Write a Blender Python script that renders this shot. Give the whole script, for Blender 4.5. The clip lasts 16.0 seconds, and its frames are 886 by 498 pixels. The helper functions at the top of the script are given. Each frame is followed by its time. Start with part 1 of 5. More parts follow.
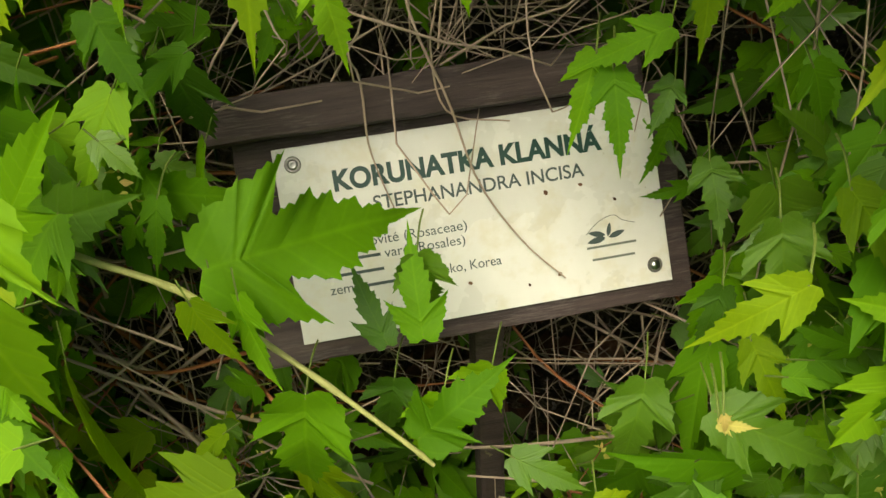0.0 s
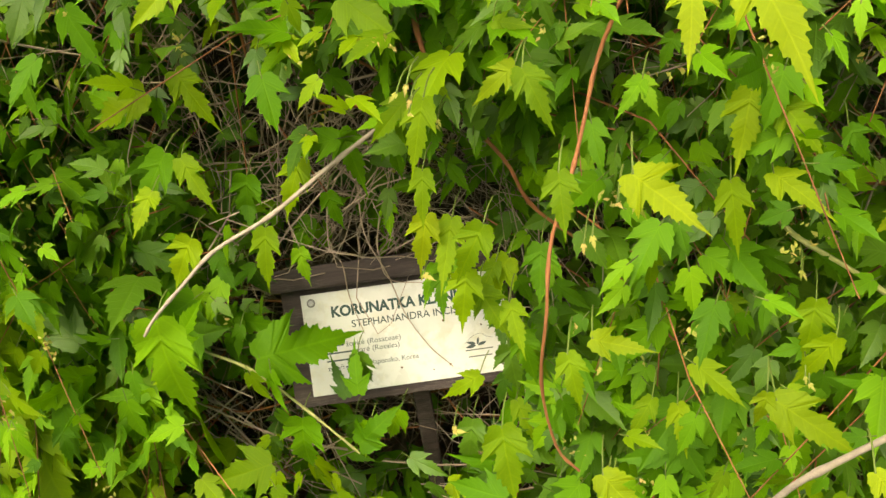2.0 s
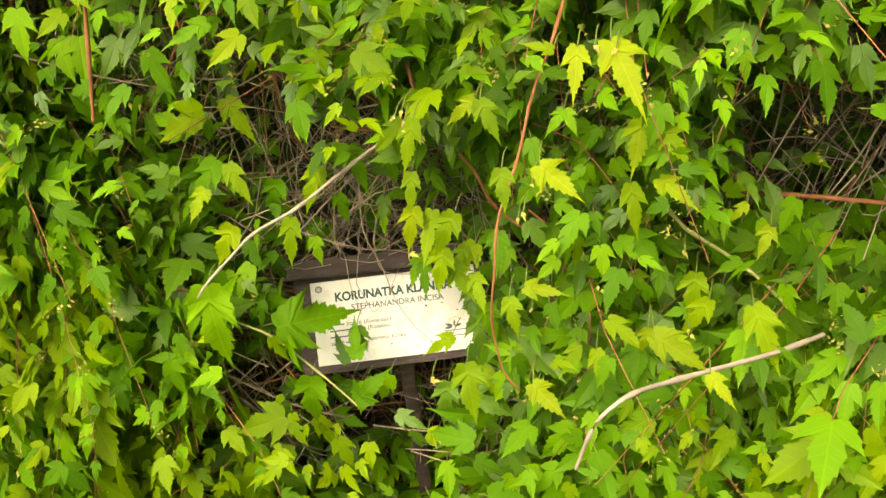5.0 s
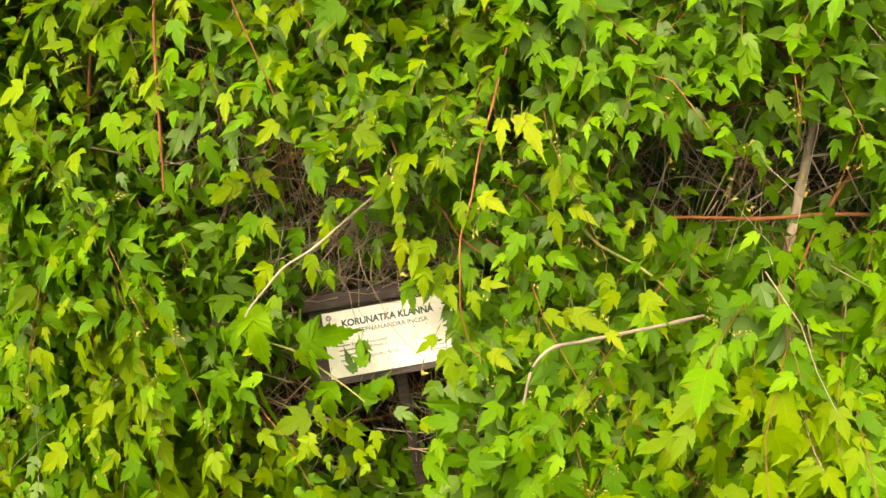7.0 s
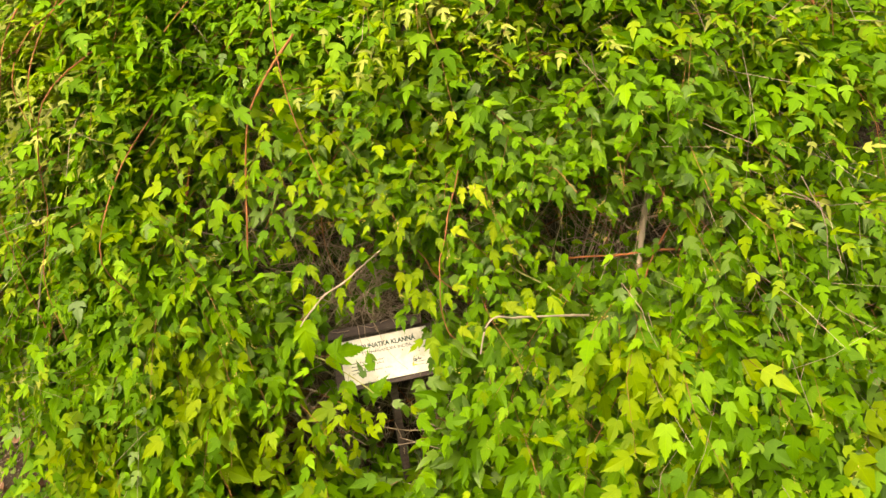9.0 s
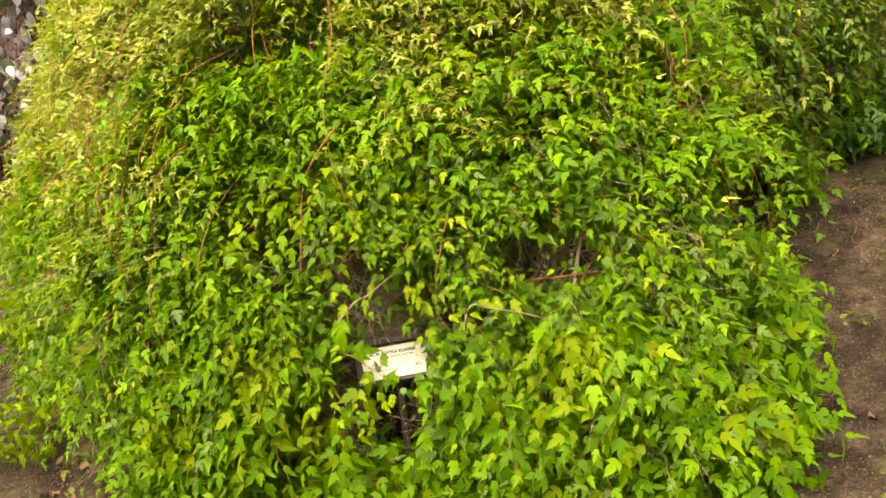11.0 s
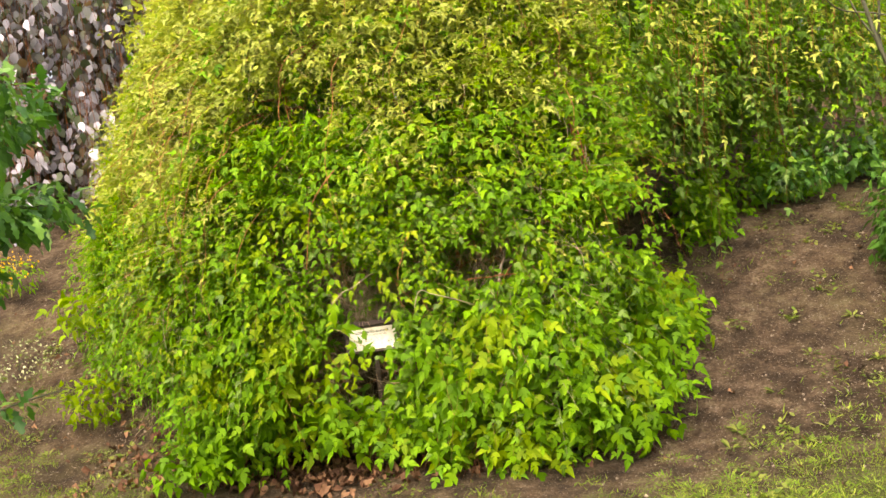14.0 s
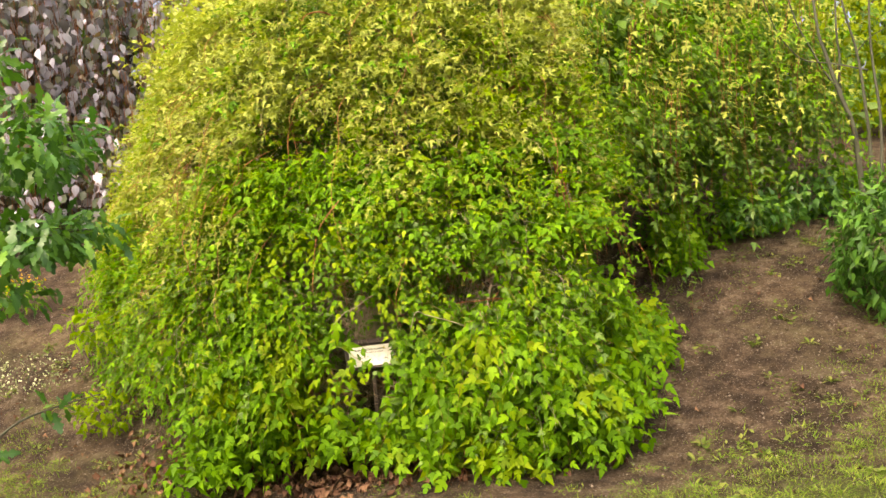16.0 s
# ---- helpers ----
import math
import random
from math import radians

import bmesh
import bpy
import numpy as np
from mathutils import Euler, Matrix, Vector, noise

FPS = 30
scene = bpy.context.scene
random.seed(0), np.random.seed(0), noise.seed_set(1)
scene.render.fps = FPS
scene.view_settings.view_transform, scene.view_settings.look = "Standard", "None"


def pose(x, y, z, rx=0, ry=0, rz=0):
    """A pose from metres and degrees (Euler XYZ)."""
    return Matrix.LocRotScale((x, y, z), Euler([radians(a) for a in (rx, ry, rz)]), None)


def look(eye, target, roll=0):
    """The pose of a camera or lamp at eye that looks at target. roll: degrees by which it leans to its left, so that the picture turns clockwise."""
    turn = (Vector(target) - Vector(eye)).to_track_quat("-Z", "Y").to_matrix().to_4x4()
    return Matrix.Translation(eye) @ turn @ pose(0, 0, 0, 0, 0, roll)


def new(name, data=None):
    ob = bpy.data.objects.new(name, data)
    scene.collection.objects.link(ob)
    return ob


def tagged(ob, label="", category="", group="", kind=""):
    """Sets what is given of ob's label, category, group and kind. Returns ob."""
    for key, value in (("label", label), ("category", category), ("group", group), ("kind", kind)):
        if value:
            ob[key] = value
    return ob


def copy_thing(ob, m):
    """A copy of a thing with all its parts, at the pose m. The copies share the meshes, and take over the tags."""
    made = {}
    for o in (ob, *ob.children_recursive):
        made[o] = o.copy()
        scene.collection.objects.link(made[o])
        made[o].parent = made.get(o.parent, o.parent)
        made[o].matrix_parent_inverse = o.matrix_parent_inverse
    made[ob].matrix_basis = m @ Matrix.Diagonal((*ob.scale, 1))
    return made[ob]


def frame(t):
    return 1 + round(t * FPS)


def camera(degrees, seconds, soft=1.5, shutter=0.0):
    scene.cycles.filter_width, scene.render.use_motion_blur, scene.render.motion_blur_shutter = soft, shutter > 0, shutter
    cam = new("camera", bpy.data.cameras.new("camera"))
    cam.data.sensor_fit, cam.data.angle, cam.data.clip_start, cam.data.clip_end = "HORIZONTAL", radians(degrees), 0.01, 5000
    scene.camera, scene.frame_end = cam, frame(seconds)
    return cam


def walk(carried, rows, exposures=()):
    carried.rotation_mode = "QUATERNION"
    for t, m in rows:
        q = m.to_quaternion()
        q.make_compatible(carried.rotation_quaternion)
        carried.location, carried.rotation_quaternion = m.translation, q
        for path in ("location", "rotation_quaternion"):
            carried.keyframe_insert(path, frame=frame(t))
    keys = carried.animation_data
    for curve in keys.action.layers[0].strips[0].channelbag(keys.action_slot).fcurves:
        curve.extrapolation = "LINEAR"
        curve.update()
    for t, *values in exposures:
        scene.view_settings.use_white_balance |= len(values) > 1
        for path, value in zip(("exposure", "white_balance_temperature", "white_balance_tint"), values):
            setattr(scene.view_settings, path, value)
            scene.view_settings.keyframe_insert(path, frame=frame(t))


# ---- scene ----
cam = camera(54.1, 16.0)
PATH = [
    (0, (0.110, 0.126, 0.917), (-0.206, 1.575, -0.420), -4.2),
    (0.5, (0.123, 0.072, 0.972), (-0.173, 1.531, -0.363), -6.2),
    (1, (0.175, 0.016, 1.039), (-0.180, 1.465, -0.293), -6.7),
    (1.5, (0.266, -0.065, 1.137), (-0.176, 1.406, -0.144), -6.5),
    (2, (0.334, -0.135, 1.214), (-0.220, 1.375, 0.025), -7.9),
    (2.5, (0.354, -0.186, 1.252), (-0.181, 1.337, 0.071), -6.0),
    (3, (0.373, -0.204, 1.253), (-0.186, 1.333, 0.103), -5.9),
    (3.5, (0.384, -0.208, 1.258), (-0.188, 1.327, 0.111), -5.7),
    (4, (0.393, -0.212, 1.26), (-0.198, 1.318, 0.116), -6.0),
    (4.2, (0.396, -0.218, 1.263), (-0.195, 1.312, 0.119), -6.0),
    (6.3, (0.406, -0.491, 1.378), (-0.009, 1.15, 0.313), -6.3),
    (6.5, (0.435, -0.497, 1.385), (-0.029, 1.142, 0.339), -7.0),
    (7, (0.486, -0.592, 1.412), (-0.016, 1.073, 0.424), -8.2),
    (7.5, (0.554, -0.751, 1.461), (0.056, 0.958, 0.549), -7.7),
    (8, (0.575, -0.883, 1.488), (0.099, 0.865, 0.642), -7.7),
    (8.5, (0.552, -1.075, 1.511), (0.156, 0.729, 0.744), -7.3),
    (9, (0.567, -1.279, 1.536), (0.206, 0.561, 0.84), -7.6),
    (9.2, (0.571, -1.36, 1.551), (0.207, 0.493, 0.891), -6.9),
    (11.3, (0.689, -2.221, 1.445), (0.389, -0.275, 1.096), -7.0),
    (11.5, (0.718, -2.298, 1.445), (0.411, -0.351, 1.107), -6.8),
    (12, (0.807, -2.52, 1.435), (0.472, -0.57, 1.14), -6.3),
    (12.5, (0.83, -2.71, 1.437), (0.502, -0.756, 1.165), -6.0),
    (13, (0.857, -2.903, 1.426), (0.549, -0.944, 1.171), -7.0),
    (13.5, (0.934, -3.042, 1.43), (0.61, -1.085, 1.175), -6.5),
    (14, (1.065, -3.171, 1.425), (0.714, -1.217, 1.186), -6.2),
    (14.5, (1.133, -3.286, 1.433), (0.777, -1.329, 1.224), -5.4),
    (15, (1.119, -3.4, 1.449), (0.788, -1.439, 1.242), -5.2),
    (15.5, (1.086, -3.464, 1.463), (0.763, -1.501, 1.262), -5.2),
    (16, (1.069, -3.535, 1.471), (0.765, -1.567, 1.288), -5.0),
]
walk(cam, [(t, look(eye, target, roll)) for t, eye, target, roll in PATH], exposures=[(0.0, 1.28, 6900, 1), (1.0, 1.43, 7000, 2), (2.0, 1.63, 7300, 3), (3.5, 1.82, 7600, 5), (6.5, 1.96, 8000, 8), (9.0, 2.00, 8500, 13), (12.0, 2.05, 8200, 14), (14.5, 2.14, 7900, 15), (16.0, 2.05, 8000, 16)])

# ---- light and exposure ----
world = bpy.data.worlds.new("world")
scene.world = world
world.use_nodes = True
wt = world.node_tree
sky = wt.nodes.new("ShaderNodeTexSky")
sky.sky_type = "NISHITA"
sky.sun_disc = False
sky.sun_elevation, sky.sun_rotation = radians(60), radians(198)
sky.air_density, sky.dust_density, sky.ozone_density = 0.6, 7.0, 0.3
wt.links.new(sky.outputs[0], wt.nodes["Background"].inputs["Color"])
wt.nodes["Background"].inputs["Strength"].default_value = 0.15
sun = new("sun", bpy.data.lights.new("sun", "SUN"))
sun.data.energy, sun.data.angle, sun.data.color = 0.5, radians(34), (1.0, 0.95, 0.84)
sun.matrix_world = look((-1.24, -3.80, 6.93), (0, 0, 0))

# ---- materials ----


class Nodes:
    """A node material in the making."""

    def __init__(self, name):
        self.mat = bpy.data.materials.new(name)
        self.mat.use_nodes = True
        self.tree = self.mat.node_tree
        self.tree.nodes.clear()
        self.out = self.tree.nodes.new("ShaderNodeOutputMaterial")

    def add(self, kind, **values):
        node = self.tree.nodes.new("ShaderNode" + kind)
        for key, value in values.items():
            if key == "op":
                node.operation = value
            elif key == "mode":
                node.blend_type = value
        return node

    def link(self, a, b):
        self.tree.links.new(a, b)

    def put(self, socket, value):
        if hasattr(value, "is_linked"):
            self.link(value, socket)
        else:
            socket.default_value = value

    def math(self, op, a, b=0.0, c=0.0):
        node = self.add("Math", op=op)
        for k, v in enumerate((a, b, c)):
            self.put(node.inputs[k], v)
        return node.outputs[0]

    def noise(self, scale, detail=4.0, rough=0.55, vector=None):
        node = self.add("TexNoise")
        node.inputs["Scale"].default_value = scale
        node.inputs["Detail"].default_value = detail
        node.inputs["Roughness"].default_value = rough
        if vector is not None:
            self.link(vector, node.inputs["Vector"])
        return node.outputs["Fac"]

    def coords(self, which="Object", scale=(1, 1, 1)):
        tex = self.add("TexCoord")
        mapping = self.add("Mapping")
        mapping.inputs["Scale"].default_value = scale
        self.link(tex.outputs[which], mapping.inputs["Vector"])
        return mapping.outputs[0]

    def ramp(self, fac, stops):
        node = self.add("ValToRGB")
        while len(node.color_ramp.elements) < len(stops):
            node.color_ramp.elements.new(0.5)
        for el, (pos, col) in zip(node.color_ramp.elements, stops):
            el.position, el.color = pos, (*col, 1)
        self.put(node.inputs[0], fac)
        return node.outputs[0]

    def blend(self, fac, a, b, mode="MIX"):
        node = self.add("MixRGB", mode=mode)
        for socket, v in zip(node.inputs, (fac, a, b)):
            self.put(socket, (*v, 1) if isinstance(v, tuple) else v)
        return node.outputs[0]

    def bump(self, height, strength, distance=0.01):
        node = self.add("Bump")
        node.inputs["Strength"].default_value = strength
        node.inputs["Distance"].default_value = distance
        self.link(height, node.inputs["Height"])
        return node.outputs[0]

    def surface(self, colour, rough=0.6, metal=0.0, normal=None, spec=0.5, through_leaf=None, share=0.35):
        shader = self.add("BsdfPrincipled")
        self.put(shader.inputs["Base Color"], (*colour, 1) if isinstance(colour, tuple) else colour)
        self.put(shader.inputs["Roughness"], rough)
        shader.inputs["Metallic"].default_value = metal
        shader.inputs["Specular IOR Level"].default_value = spec
        if normal is not None:
            self.link(normal, shader.inputs["Normal"])
        last = shader.outputs[0]
        if through_leaf is not None:
            glow = self.add("BsdfTranslucent")
            self.put(glow.inputs["Color"], through_leaf)
            mix = self.add("MixShader")
            mix.inputs[0].default_value = share
            self.link(last, mix.inputs[1])
            self.link(glow.outputs[0], mix.inputs[2])
            last = mix.outputs[0]
        self.link(last, self.out.inputs["Surface"])
        return self.mat


def leaf_material(name, stops, rough=0.48, spec=0.28, share=0.28, veins=7.0, lift=1.25):
    """Blade with midrib, side veins, blotches and a colour of its own for each leaf."""
    n = Nodes(name)
    uv = n.add("UVMap").outputs[0]
    sep = n.add("SeparateXYZ")
    n.link(uv, sep.inputs[0])
    x, y = sep.outputs[0], sep.outputs[1]
    ax = n.math("ABSOLUTE", x)
    rnd = n.math("FRACT", n.math("ADD", n.add("NewGeometry").outputs["Random Per Island"], n.add("ObjectInfo").outputs["Random"]))
    base = n.ramp(rnd, stops)
    # side veins run forward from the midrib
    wave = n.math("FRACT", n.math("MULTIPLY", n.math("SUBTRACT", y, n.math("MULTIPLY", ax, 0.8)), veins))
    vein = n.math("SUBTRACT", 1.0, n.math("MULTIPLY", n.math("ABSOLUTE", n.math("SUBTRACT", wave, 0.5)), 9.0))
    vein = n.math("MAXIMUM", vein, 0.0)
    rib = n.math("MAXIMUM", n.math("SUBTRACT", 1.0, n.math("MULTIPLY", ax, 45.0)), 0.0)
    lobe = n.math("ABSOLUTE", n.math("SUBTRACT", n.math("MULTIPLY", ax, 0.66), n.math("MULTIPLY", n.math("SUBTRACT", y, 0.12), 0.75)))
    lobe = n.math("MAXIMUM", n.math("SUBTRACT", 1.0, n.math("MULTIPLY", lobe, 60.0)), 0.0)
    line = n.math("MAXIMUM", n.math("MULTIPLY", vein, 0.5), n.math("MAXIMUM", rib, n.math("MULTIPLY", lobe, 0.8)))
    pos = n.coords("Object")
    blotch = n.noise(22.0, 3.0, 0.6, pos)
    fine = n.noise(420.0, 3.0, 0.6, pos)
    col = n.blend(n.math("MULTIPLY", blotch, 0.45), base, n.blend(1.0, base, (0.5, 0.62, 0.55), "MULTIPLY"))
    col = n.blend(n.math("MULTIPLY", line, 0.35), col, n.blend(1.0, col, (1.7, 1.5, 1.8), "MULTIPLY"))
    height = n.math("ADD", n.math("MULTIPLY", line, -0.7), n.math("MULTIPLY", fine, 0.35))
    normal = n.bump(height, 0.35, 0.0012)
    r = n.math("ADD", rough, n.math("MULTIPLY", fine, 0.2))
    warm = n.blend(1.0, col, (1.12 * lift, 1.18 * lift, 0.5 * lift), "MULTIPLY")
    return n.surface(col, r, 0.0, normal, spec, warm, share)


def bark_material(name, dark, light, scale=60.0, rough=0.75):
    n = Nodes(name)
    pos = n.coords("Object", (1, 1, 0.25))
    rnd = n.add("NewGeometry").outputs["Random Per Island"]
    f = n.noise(scale, 5.0, 0.65, pos)
    g = n.noise(scale * 6, 3.0, 0.6, pos)
    mix = n.math("ADD", n.math("MULTIPLY", f, 0.6), n.math("MULTIPLY", rnd, 0.4))
    col = n.ramp(mix, [(0.2, dark), (0.75, light)])
    return n.surface(col, rough, 0.0, n.bump(n.math("ADD", f, g), 0.5, 0.002), 0.3)


def wood_material(name, dark, light):
    """Weathered brown-stained timber with long grain and worn pale streaks."""
    n = Nodes(name)
    pos = n.coords("Object", (3.0, 40.0, 40.0))
    grain = n.noise(4.0, 6.0, 0.65, pos)
    wear = n.noise(25.0, 4.0, 0.6, n.coords("Object", (1.0, 2.0, 2.0)))
    fine = n.noise(22.0, 3.0, 0.7, pos)
    col = n.ramp(grain, [(0.3, dark), (0.72, light)])
    worn = n.ramp(n.math("MULTIPLY", wear, fine), [(0.28, (0, 0, 0)), (0.42, (1, 1, 1))])
    col = n.blend(n.math("MULTIPLY", worn, 0.45), col, (0.16, 0.135, 0.12))
    return n.surface(col, 0.62, 0.0, n.bump(n.math("ADD", grain, fine), 0.6, 0.0015), 0.35)


def plain_material(name, colour, rough=0.5, metal=0.0, grain=90.0, depth=0.25, vary=0.25, spec=0.5):
    n = Nodes(name)
    f = n.noise(grain, 4.0, 0.6, n.coords("Object"))
    g = n.noise(grain * 0.12, 3.0, 0.6, n.coords("Object"))
    low = tuple(c * (1 - vary) for c in colour)
    col = n.ramp(n.math("ADD", n.math("MULTIPLY", f, 0.4), n.math("MULTIPLY", g, 0.6)), [(0.3, low), (0.7, colour)])
    return n.surface(col, rough, metal, n.bump(f, depth, 0.001), spec)


def soil_material():
    n = Nodes("bare_soil")
    pos = n.coords("Object")
    broad = n.noise(0.9, 5.0, 0.6, pos)
    mid = n.noise(9.0, 6.0, 0.65, pos)
    crumb = n.noise(70.0, 5.0, 0.7, pos)
    grit = n.noise(260.0, 3.0, 0.6, pos)
    col = n.ramp(n.math("ADD", n.math("MULTIPLY", mid, 0.6), n.math("MULTIPLY", crumb, 0.4)),
                 [(0.37, (0.036, 0.025, 0.016)), (0.5, (0.098, 0.070, 0.045)), (0.63, (0.24, 0.18, 0.125))])
    moss = n.ramp(n.math("ADD", n.math("MULTIPLY", broad, 0.6), n.math("MULTIPLY", mid, 0.4)), [(0.5, (0, 0, 0)), (0.62, (1, 1, 1))])
    col = n.blend(n.math("MULTIPLY", moss, 0.5), col, (0.085, 0.09, 0.03))
    damp = n.ramp(n.noise(2.3, 5.0, 0.6, pos), [(0.36, (0.55, 0.52, 0.50)), (0.52, (1.0, 1.0, 1.0)), (0.68, (1.3, 1.27, 1.22))])
    col = n.blend(1.0, col, damp, "MULTIPLY")
    chip = n.ramp(n.noise(105.0, 2.0, 0.5, pos), [(0.635, (0, 0, 0)), (0.68, (1, 1, 1))])
    col = n.blend(n.math("MULTIPLY", chip, 0.6), col, (0.38, 0.33, 0.27))
    # mossy turf below the foot of the bank, with an uneven edge
    sep = n.add("SeparateXYZ")
    n.link(pos, sep.inputs[0])
    edge = n.math("ADD", n.math("MULTIPLY", n.math("MULTIPLY", sep.outputs[0], sep.outputs[0]), 0.10), -0.05)
    inside = n.math("ADD", n.math("SUBTRACT", edge, sep.outputs[1]), n.math("MULTIPLY", n.math("SUBTRACT", mid, 0.5), 1.6))
    turf = n.ramp(inside, [(0.0, (0, 0, 0)), (0.5, (1, 1, 1))])
    sward = n.ramp(crumb, [(0.35, (0.045, 0.065, 0.014)), (0.65, (0.12, 0.155, 0.035))])
    col = n.blend(n.math("MULTIPLY", turf, 0.8), col, sward)
    h = n.math("ADD", n.math("MULTIPLY", mid, 0.5), n.math("ADD", crumb, n.math("MULTIPLY", grit, 0.5)))
    return n.surface(col, 0.9, 0.0, n.bump(h, 1.0, 0.05), 0.2)


def plate_material():
    """Cream satin plastic, a little dirty."""
    n = Nodes("label_plastic")
    pos = n.coords("Object")
    dirt = n.noise(14.0, 5.0, 0.65, pos)
    speck = n.noise(190.0, 2.0, 0.5, pos)
    col = n.ramp(dirt, [(0.3, (0.58, 0.58, 0.50)), (0.7, (0.67, 0.67, 0.59))])
    spots = n.ramp(speck, [(0.76, (0, 0, 0)), (0.8, (1, 1, 1))])
    col = n.blend(n.math("MULTIPLY", spots, 0.5), col, (0.35, 0.28, 0.16))
    film = n.ramp(n.noise(38.0, 4.0, 0.7, pos), [(0.50, (0, 0, 0)), (0.66, (1, 1, 1))])
    col = n.blend(n.math("MULTIPLY", film, 0.4), col, (0.54, 0.49, 0.29))
    return n.surface(col, n.math("ADD", 0.10, n.math("MULTIPLY", dirt, 0.34)), 0.0, n.bump(dirt, 0.05, 0.002), 0.5)


LEAF_GREEN = leaf_material("leaf_green", [(0.0, (0.062, 0.16, 0.004)), (0.35, (0.096, 0.235, 0.005)), (0.75, (0.145, 0.32, 0.006)), (1.0, (0.195, 0.375, 0.008))], spec=0.16, share=0.4)
LEAF_YOUNG = leaf_material("leaf_young", [(0.0, (0.22, 0.275, 0.048)), (0.35, (0.285, 0.345, 0.058)), (0.8, (0.345, 0.40, 0.068)), (1.0, (0.41, 0.44, 0.08))], rough=0.42, spec=0.32, share=0.34)
LEAF_FRESH = leaf_material("leaf_fresh", [(0.0, (0.115, 0.205, 0.003)), (0.35, (0.16, 0.27, 0.004)), (0.75, (0.205, 0.325, 0.005)), (1.0, (0.25, 0.355, 0.007))], spec=0.16, share=0.4)
# green of mature leaves, darkened further to hold the shrub's inner shade
LEAF_MATURE_SHADE = leaf_material("leaf_mature_shade", [(0.0, (0.05, 0.125, 0.006)), (0.5, (0.078, 0.17, 0.007)), (1.0, (0.115, 0.225, 0.012))], rough=0.38, spec=0.4)
LEAF_OAK = leaf_material("leaf_oak", [(0.0, (0.035, 0.12, 0.024)), (0.6, (0.075, 0.215, 0.03)), (1.0, (0.15, 0.32, 0.035))], rough=0.28, spec=0.6, share=0.3)
# the pale lilac stops put the sky's sheen on purple leaves into the colour
LEAF_BEECH_SHEEN = leaf_material("leaf_copper_sheen", [(0.0, (0.10, 0.085, 0.10)), (0.3, (0.27, 0.26, 0.32)), (0.6, (0.44, 0.43, 0.53)), (0.78, (0.54, 0.53, 0.63)), (0.80, (0.07, 0.11, 0.06)), (0.93, (0.14, 0.18, 0.10)), (1.0, (0.28, 0.13, 0.10))], rough=0.36, spec=0.55, share=0.2, lift=0.9)
# darkened copy for inside the crown, with the shade in its colour
LEAF_BEECH_SHADE = leaf_material("leaf_copper_shade", [(0.0, (0.05, 0.042, 0.03)), (0.5, (0.10, 0.08, 0.065)), (1.0, (0.10, 0.14, 0.07))], share=0.12, lift=0.9)
LEAF_GOLD = leaf_material("leaf_gold", [(0.0, (0.18, 0.265, 0.004)), (1.0, (0.275, 0.355, 0.007))], spec=0.18, share=0.4)
LEAF_PALE = leaf_material("leaf_variegated", [(0.0, (0.16, 0.24, 0.10)), (0.45, (0.36, 0.40, 0.24)), (0.8, (0.60, 0.60, 0.45)), (1.0, (0.14, 0.24, 0.10))])
LEAF_BROAD = leaf_material("leaf_broad", [(0.0, (0.03, 0.095, 0.012)), (0.6, (0.055, 0.16, 0.02)), (1.0, (0.10, 0.23, 0.025))], rough=0.36)
LEAF_DRY = leaf_material("leaf_dry", [(0.0, (0.06, 0.03, 0.018)), (0.5, (0.125, 0.062, 0.036)), (1.0, (0.23, 0.135, 0.08))], rough=0.7, spec=0.2, share=0.1)
LEAF_BUD = leaf_material("leaf_bud", [(0.0, (0.33, 0.36, 0.05)), (0.6, (0.45, 0.41, 0.09)), (1.0, (0.5, 0.33, 0.11))])
GRASS = leaf_material("grass_blade", [(0.0, (0.08, 0.155, 0.012)), (0.5, (0.145, 0.235, 0.022)), (1.0, (0.25, 0.30, 0.05))], veins=0.5)
WEED = leaf_material("weed_leaf", [(0.0, (0.07, 0.115, 0.015)), (0.6, (0.11, 0.155, 0.02)), (1.0, (0.19, 0.21, 0.05))])
PETAL = leaf_material("petal", [(0.0, (0.75, 0.42, 0.01)), (1.0, (0.8, 0.55, 0.02))], share=0.4)
STEM_RED = bark_material("stem_red", (0.14, 0.05, 0.02), (0.35, 0.14, 0.05), 80)
STEM_GREY = bark_material("stem_grey", (0.19, 0.15, 0.11), (0.46, 0.38, 0.28), 90)
STEM_GREEN = bark_material("stem_green", (0.17, 0.19, 0.04), (0.40, 0.40, 0.14), 70, 0.5)
STALK = bark_material("leaf_stalk", (0.06, 0.10, 0.012), (0.15, 0.20, 0.03), 70, 0.5)
TWIG = bark_material("dead_twig", (0.21, 0.15, 0.105), (0.46, 0.36, 0.265), 80)
TRUNK = bark_material("trunk_bark", (0.032, 0.036, 0.024), (0.09, 0.095, 0.063), 30)
SOIL = soil_material()
WOOD = wood_material("stained_wood", (0.022, 0.015, 0.013), (0.075, 0.052, 0.044))
PLATE = plate_material()
INK = plain_material("green_ink", (0.006, 0.048, 0.032), 0.4, 0, 300, 0.1)
INK_FADED = plain_material("faded_ink", (0.15, 0.17, 0.13), 0.5, 0, 300, 0.1)
INK_GREY = plain_material("grey_ink", (0.05, 0.075, 0.065), 0.45, 0, 300, 0.1)
STEEL = plain_material("screw_steel", (0.5, 0.49, 0.46), 0.28, 1.0, 400, 0.2)
STEEL_DULL = plain_material("washer_steel", (0.22, 0.21, 0.19), 0.45, 1.0, 400, 0.3)
STONE = plain_material("pale_stone", (0.26, 0.22, 0.17), 0.8, 0, 60, 0.5)

